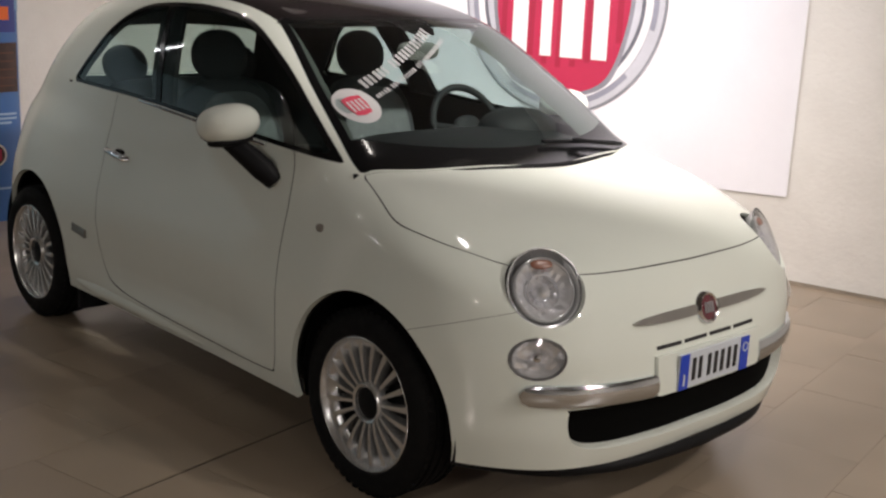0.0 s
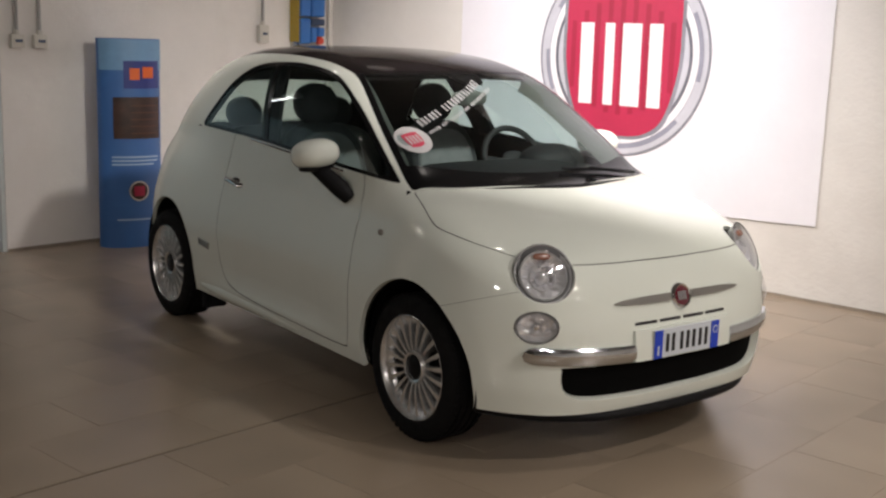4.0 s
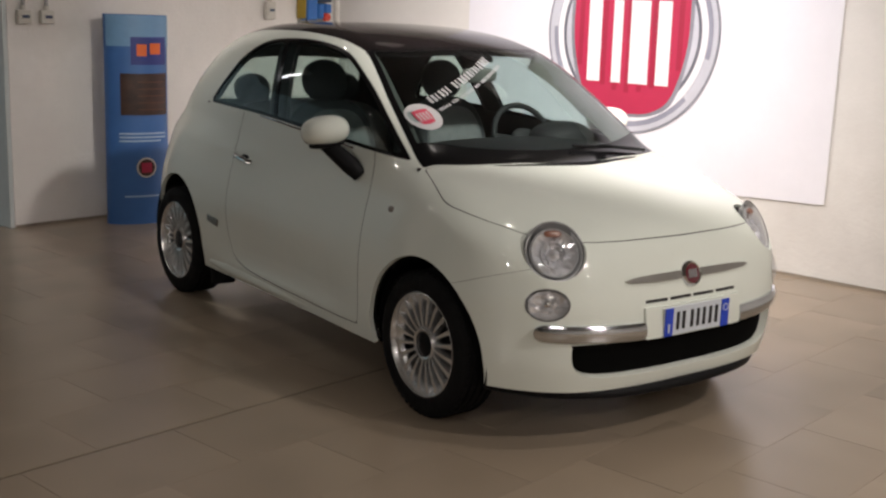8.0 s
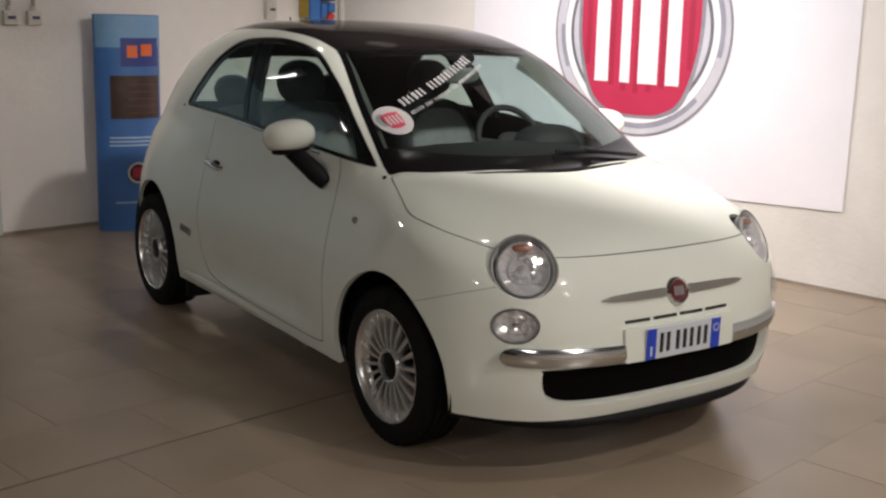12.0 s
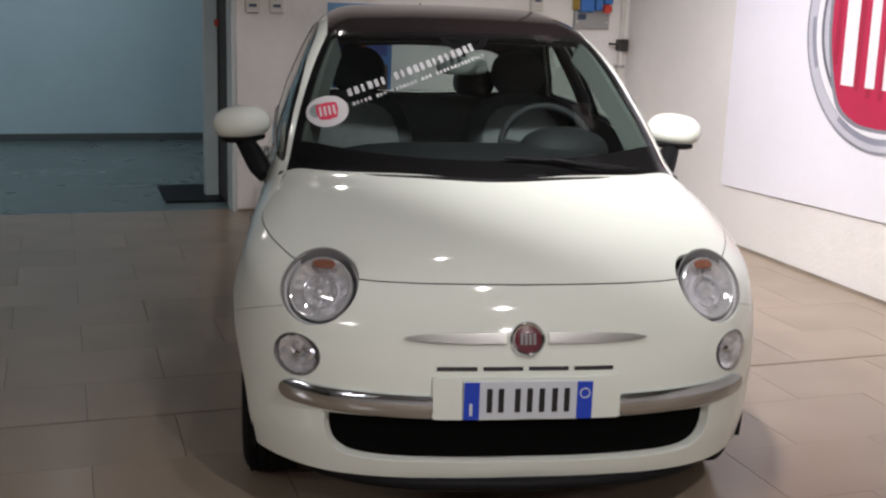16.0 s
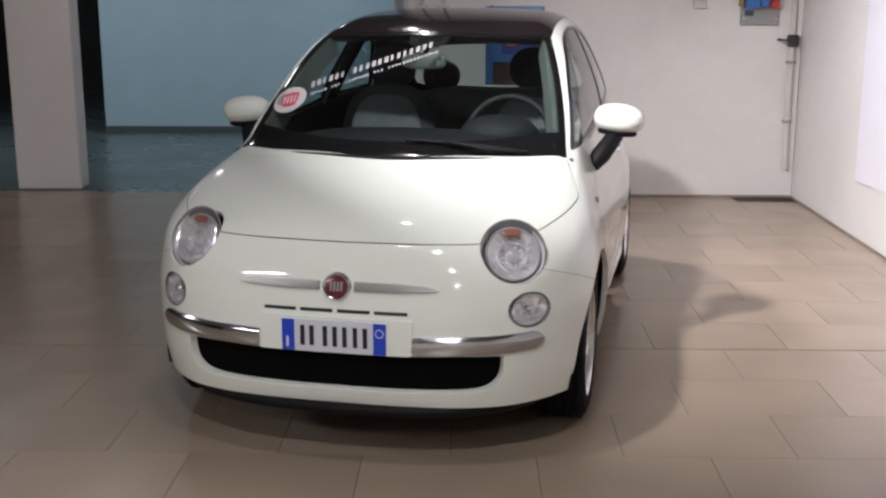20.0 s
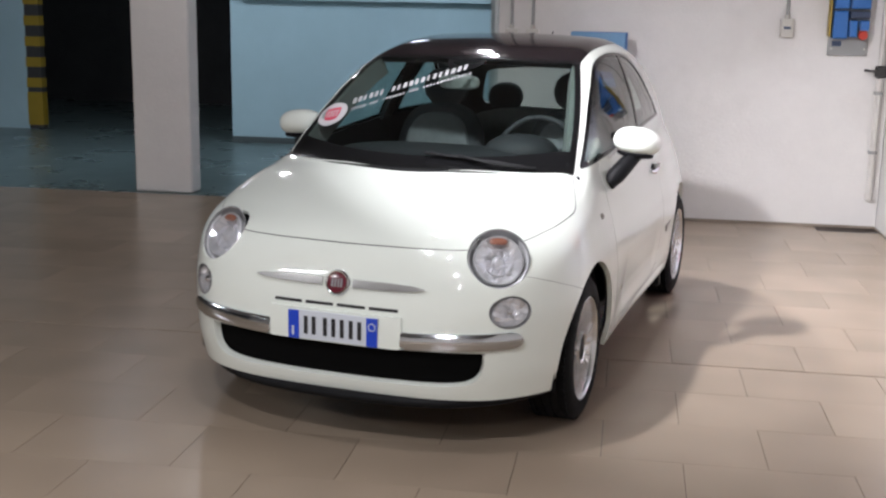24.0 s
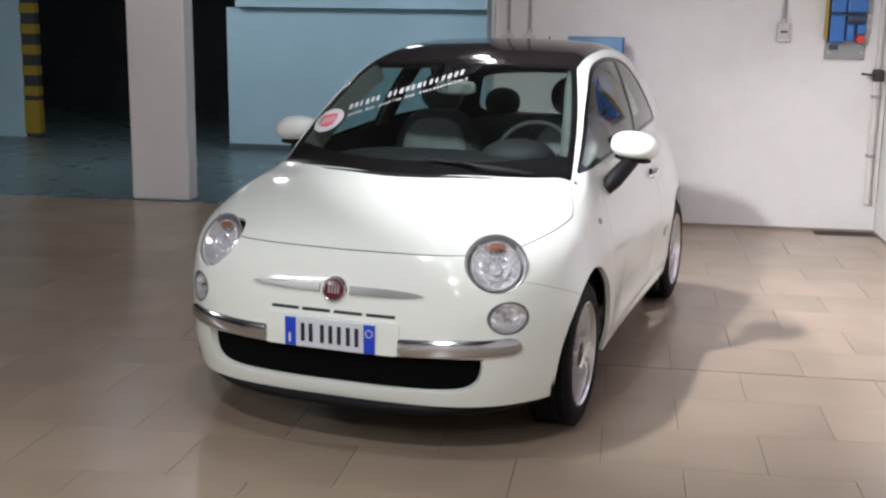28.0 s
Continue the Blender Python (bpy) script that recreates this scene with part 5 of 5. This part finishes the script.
pipe = thing("wall_pipe", "painted wall pipe with a dark shut-off valve", "pipe", pose(2.535, NORTH - 0.045, 0))
part("upper_pipe", tube([(0, 0, 1.26), (0, 0, CEILING - 0.002)], 0.019, 12), PIPE, pipe, "", True)
part("lower_pipe", tube([(0.0, 0, 0.26), (0, 0, 1.16)], 0.024, 12), PIPE, pipe, "", True)
part("pipe_cap", tube([(0.0, 0, 0.235), (0, 0, 0.285)], 0.030, 12), PIPE, pipe, "", True)
valve_body = part("valve", block(-0.035, 0.045, -0.045, 0.030, 1.165, 1.255, 0.012), VALVE, pipe, "dark iron valve")
part("valve_lever", tube([(-0.02, -0.05, 1.215), (-0.07, -0.055, 1.217), (-0.125, -0.052, 1.222)], [0.012, 0.008, 0.010], 10), VALVE, valve_body, "dark lever", True)
for z in (0.6, 1.05, 1.9):
    part("pipe_clip", block(-0.03, 0.03, -0.028, 0.035, z - 0.012, z + 0.012, 0.004), GREY_PLASTIC, pipe)

# ---------------------------------------------------------------- advertising column


def totem_face(name, u0, u1, z0, z1, mat, lift, parent, label=""):
    """A print that follows the column's curved front; u from -1 to 1 across."""
    bm = bmesh.new()
    ks = np.linspace(u0, u1, 13)
    rows = [[bm.verts.new((0.222 * u, -(0.115 + lift) * math.sqrt(max(0.0, 1 - (u * 0.97) ** 2)) - lift * 0.5, z)) for u in ks] for z in (z0, z1)]
    for i in range(len(ks) - 1):
        bm.faces.new((rows[0][i], rows[0][i + 1], rows[1][i + 1], rows[1][i]))
    return part(name, bm, mat, parent, label, True)


totem = thing("advertising_column", "tall blue cardboard advertising column against the white wall", "advertising column", pose(0.43, 3.165, 0, 0, 0, -17))
ell = [(0.222 * math.cos(a), 0.115 * math.sin(a)) for a in np.linspace(0, 2 * math.pi, 56, endpoint=False)]
part("column", slab(ell, 0.0, 1.466), TOTEM_BLUE, totem, "blue cardboard column", True)
totem_face("top_field", -0.97, 0.97, 1.25, 1.462, TOTEM_LIGHT, 0.002, totem, "pale blue upper field")
card = totem_face("logo_card", -0.30, 0.86, 1.125, 1.315, TOTEM_NAVY, 0.004, totem, "navy card with orange bars")
for k in range(2):
    totem_face("orange_bar", -0.12 + 0.42 * k, 0.20 + 0.46 * k, 1.185 + 0.012 * k, 1.265 + 0.008 * k, TOTEM_ORANGE, 0.007, card, "slanted orange bar")
pic = totem_face("picture", -0.62, 0.88, 0.775, 1.065, TOTEM_BROWN, 0.004, totem, "dark brown picture with small lines")
for k in range(5):
    totem_face("picture_line", -0.1, 0.78, 0.81 + 0.048 * k, 0.817 + 0.048 * k, material("faded_orange_print", (0.09, 0.03, 0.015), 0.5), 0.0065, pic)
for k in range(3):
    totem_face("text_line", -0.68, 0.80 - 0.16 * (k == 2), 0.640 - 0.026 * k, 0.652 - 0.026 * k, TOTEM_TEXT, 0.004, totem, "pale printed line")


def totem_disc(name, u, z, r, mat, lift, parent, label=""):
    """A round print on the column's curved front."""
    bm = bmesh.new()
    ring = []
    for k in range(28):
        x, h = 0.222 * u + r * math.cos(2 * math.pi * k / 28), z + r * math.sin(2 * math.pi * k / 28)
        ring.append(bm.verts.new((x, -(0.115 + lift) * math.sqrt(max(0.0, 1 - (x / 0.222 * 0.97) ** 2)) - lift * 0.5, h)))
    mid = bm.verts.new((0.222 * u, -(0.115 + lift) * math.sqrt(1 - (u * 0.97) ** 2) - lift * 0.5, z))
    for k in range(28):
        bm.faces.new((mid, ring[k], ring[(k + 1) % 28]))
    return part(name, bm, mat, parent, label, True)


sh = totem_disc("round_mark", 0.14, 0.405, 0.072, PALE_PLASTIC, 0.004, totem, "silver round mark")
totem_disc("dark_disc", 0.14, 0.405, 0.060, TOTEM_BROWN, 0.006, sh, "dark disc")
totem_face("red_field", -0.03, 0.31, 0.370, 0.440, LOGO_RED_DEEP, 0.008, sh, "dark red field")
totem_face("foot_line", -0.55, 0.72, 0.195, 0.207, TOTEM_TEXT, 0.004, totem, "pale printed line")

# ---------------------------------------------------------------- far bay
post = thing("hazard_post", "yellow and black striped post in the dark opening", "post", pose(-6.85, 8.06, 0))
part("core", block(-0.10, 0.10, -0.06, 0.06, 0, 1.9, 0.01), DARK_WALL, post, "black post")
for k in range(6):
    z = 0.05 + (0.0 if k == 0 else 0.34 + 0.26 * (k - 1) + 0.14)
    h = 0.42 if k == 0 else 0.12
    part("stripe", block(-0.104, 0.104, -0.064, 0.064, z, z + h, 0.004), YELLOW, post, "yellow stripe")
mat_ = thing("floor_mat", "dark rubber mat on the teal floor by the door post", "mat", pose(-0.55, 4.20, 0))
part("mat_sheet", block(-0.28, 0.26, -0.36, 0.36, 0.0, 0.014, 0.004), BLACK_TRIM, mat_, "dark rubber sheet")

# ---------------------------------------------------------------- floor tiles
TW, TD = 0.607, 0.410
LONG_Y = -0.46


def tile_mesh():
    bm = block(-TW / 2 + 0.0011, TW / 2 - 0.0011, -TD / 2 + 0.0005, TD / 2 - 0.0005, -0.010, 0.0)
    bm.faces.ensure_lookup_table()
    low = [f for f in bm.faces if all(abs(v.co.z + 0.010) < 1e-6 for v in f.verts)]
    bmesh.ops.delete(bm, geom=low, context="FACES_ONLY")
    me = bpy.data.meshes.new("tile")
    bm.to_mesh(me)
    bm.free()
    me.materials.append(TILE)
    return me


tile = tile_mesh()
floor_ob = bpy.data.objects["floor"]
random.seed(11)
spots = []
for j in range(-21, 12):
    y = LONG_Y + TD * (j + 0.5) + (0.006 if j >= 0 else -0.006)
    if y - TD / 2 < SOUTH or y + TD / 2 > EDGE + 0.01:
        continue
    off = 0.94 if j % 2 == 0 else 1.247
    for i in range(-20, 6):
        x = off + TW * (i + 0.5)
        if x + TW / 2 > EAST or x - TW / 2 < WEST:
            continue
        spots.append((abs(x + 0.6) * 0.9 + abs(y + 0.6), x, y))
spots.sort()
for k, (_, x, y) in enumerate(spots[:300]):
    ob = new("tile", tile)
    ob.parent = floor_ob
    ob.matrix_local = pose(x, y, -0.0005 * (k % 3) * 0.6, random.uniform(-0.05, 0.05), random.uniform(-0.05, 0.05), 0)
bm = bmesh.new()
for _, x, y in spots[300:]:
    n0 = len(bm.verts)
    bm.from_mesh(tile)
    bm.verts.ensure_lookup_table()
    for v in bm.verts[n0:]:
        v.co += Vector((x, y, 0))
for j in range(-21, 12):
    # cut tiles along the east wall
    y = LONG_Y + TD * (j + 0.5) + (0.006 if j >= 0 else -0.006)
    if y - TD / 2 < SOUTH or y + TD / 2 > EDGE + 0.01:
        continue
    off = 0.94 if j % 2 == 0 else 1.247
    x0 = off + TW * math.floor((EAST - off) / TW)
    n0 = len(bm.verts)
    b = block(x0 + 0.0015, EAST - 0.002, y - TD / 2 + 0.0015, y + TD / 2 - 0.0015, -0.010, 0.0)
    me = bpy.data.meshes.new("cut_tile")
    b.to_mesh(me)
    b.free()
    bm.from_mesh(me)
    bpy.data.meshes.remove(me)
for i in range(-20, 6):
    # cut tiles along the edge of the far bay
    x = 0.94 + TW * (i + 0.5)
    if x + TW / 2 > EAST or x - TW / 2 < WEST:
        continue
    b = block(x - TW / 2 + 0.0015, x + TW / 2 - 0.0015, LONG_Y + 9 * TD + 0.006, EDGE - 0.002, -0.010, 0.0)
    me = bpy.data.meshes.new("cut_tile")
    b.to_mesh(me)
    b.free()
    bm.from_mesh(me)
    bpy.data.meshes.remove(me)
tagged(part("outer_tiles", bm, TILE, floor_ob, "beige tiles at the hall's edges"), "", "", "", "stuff")
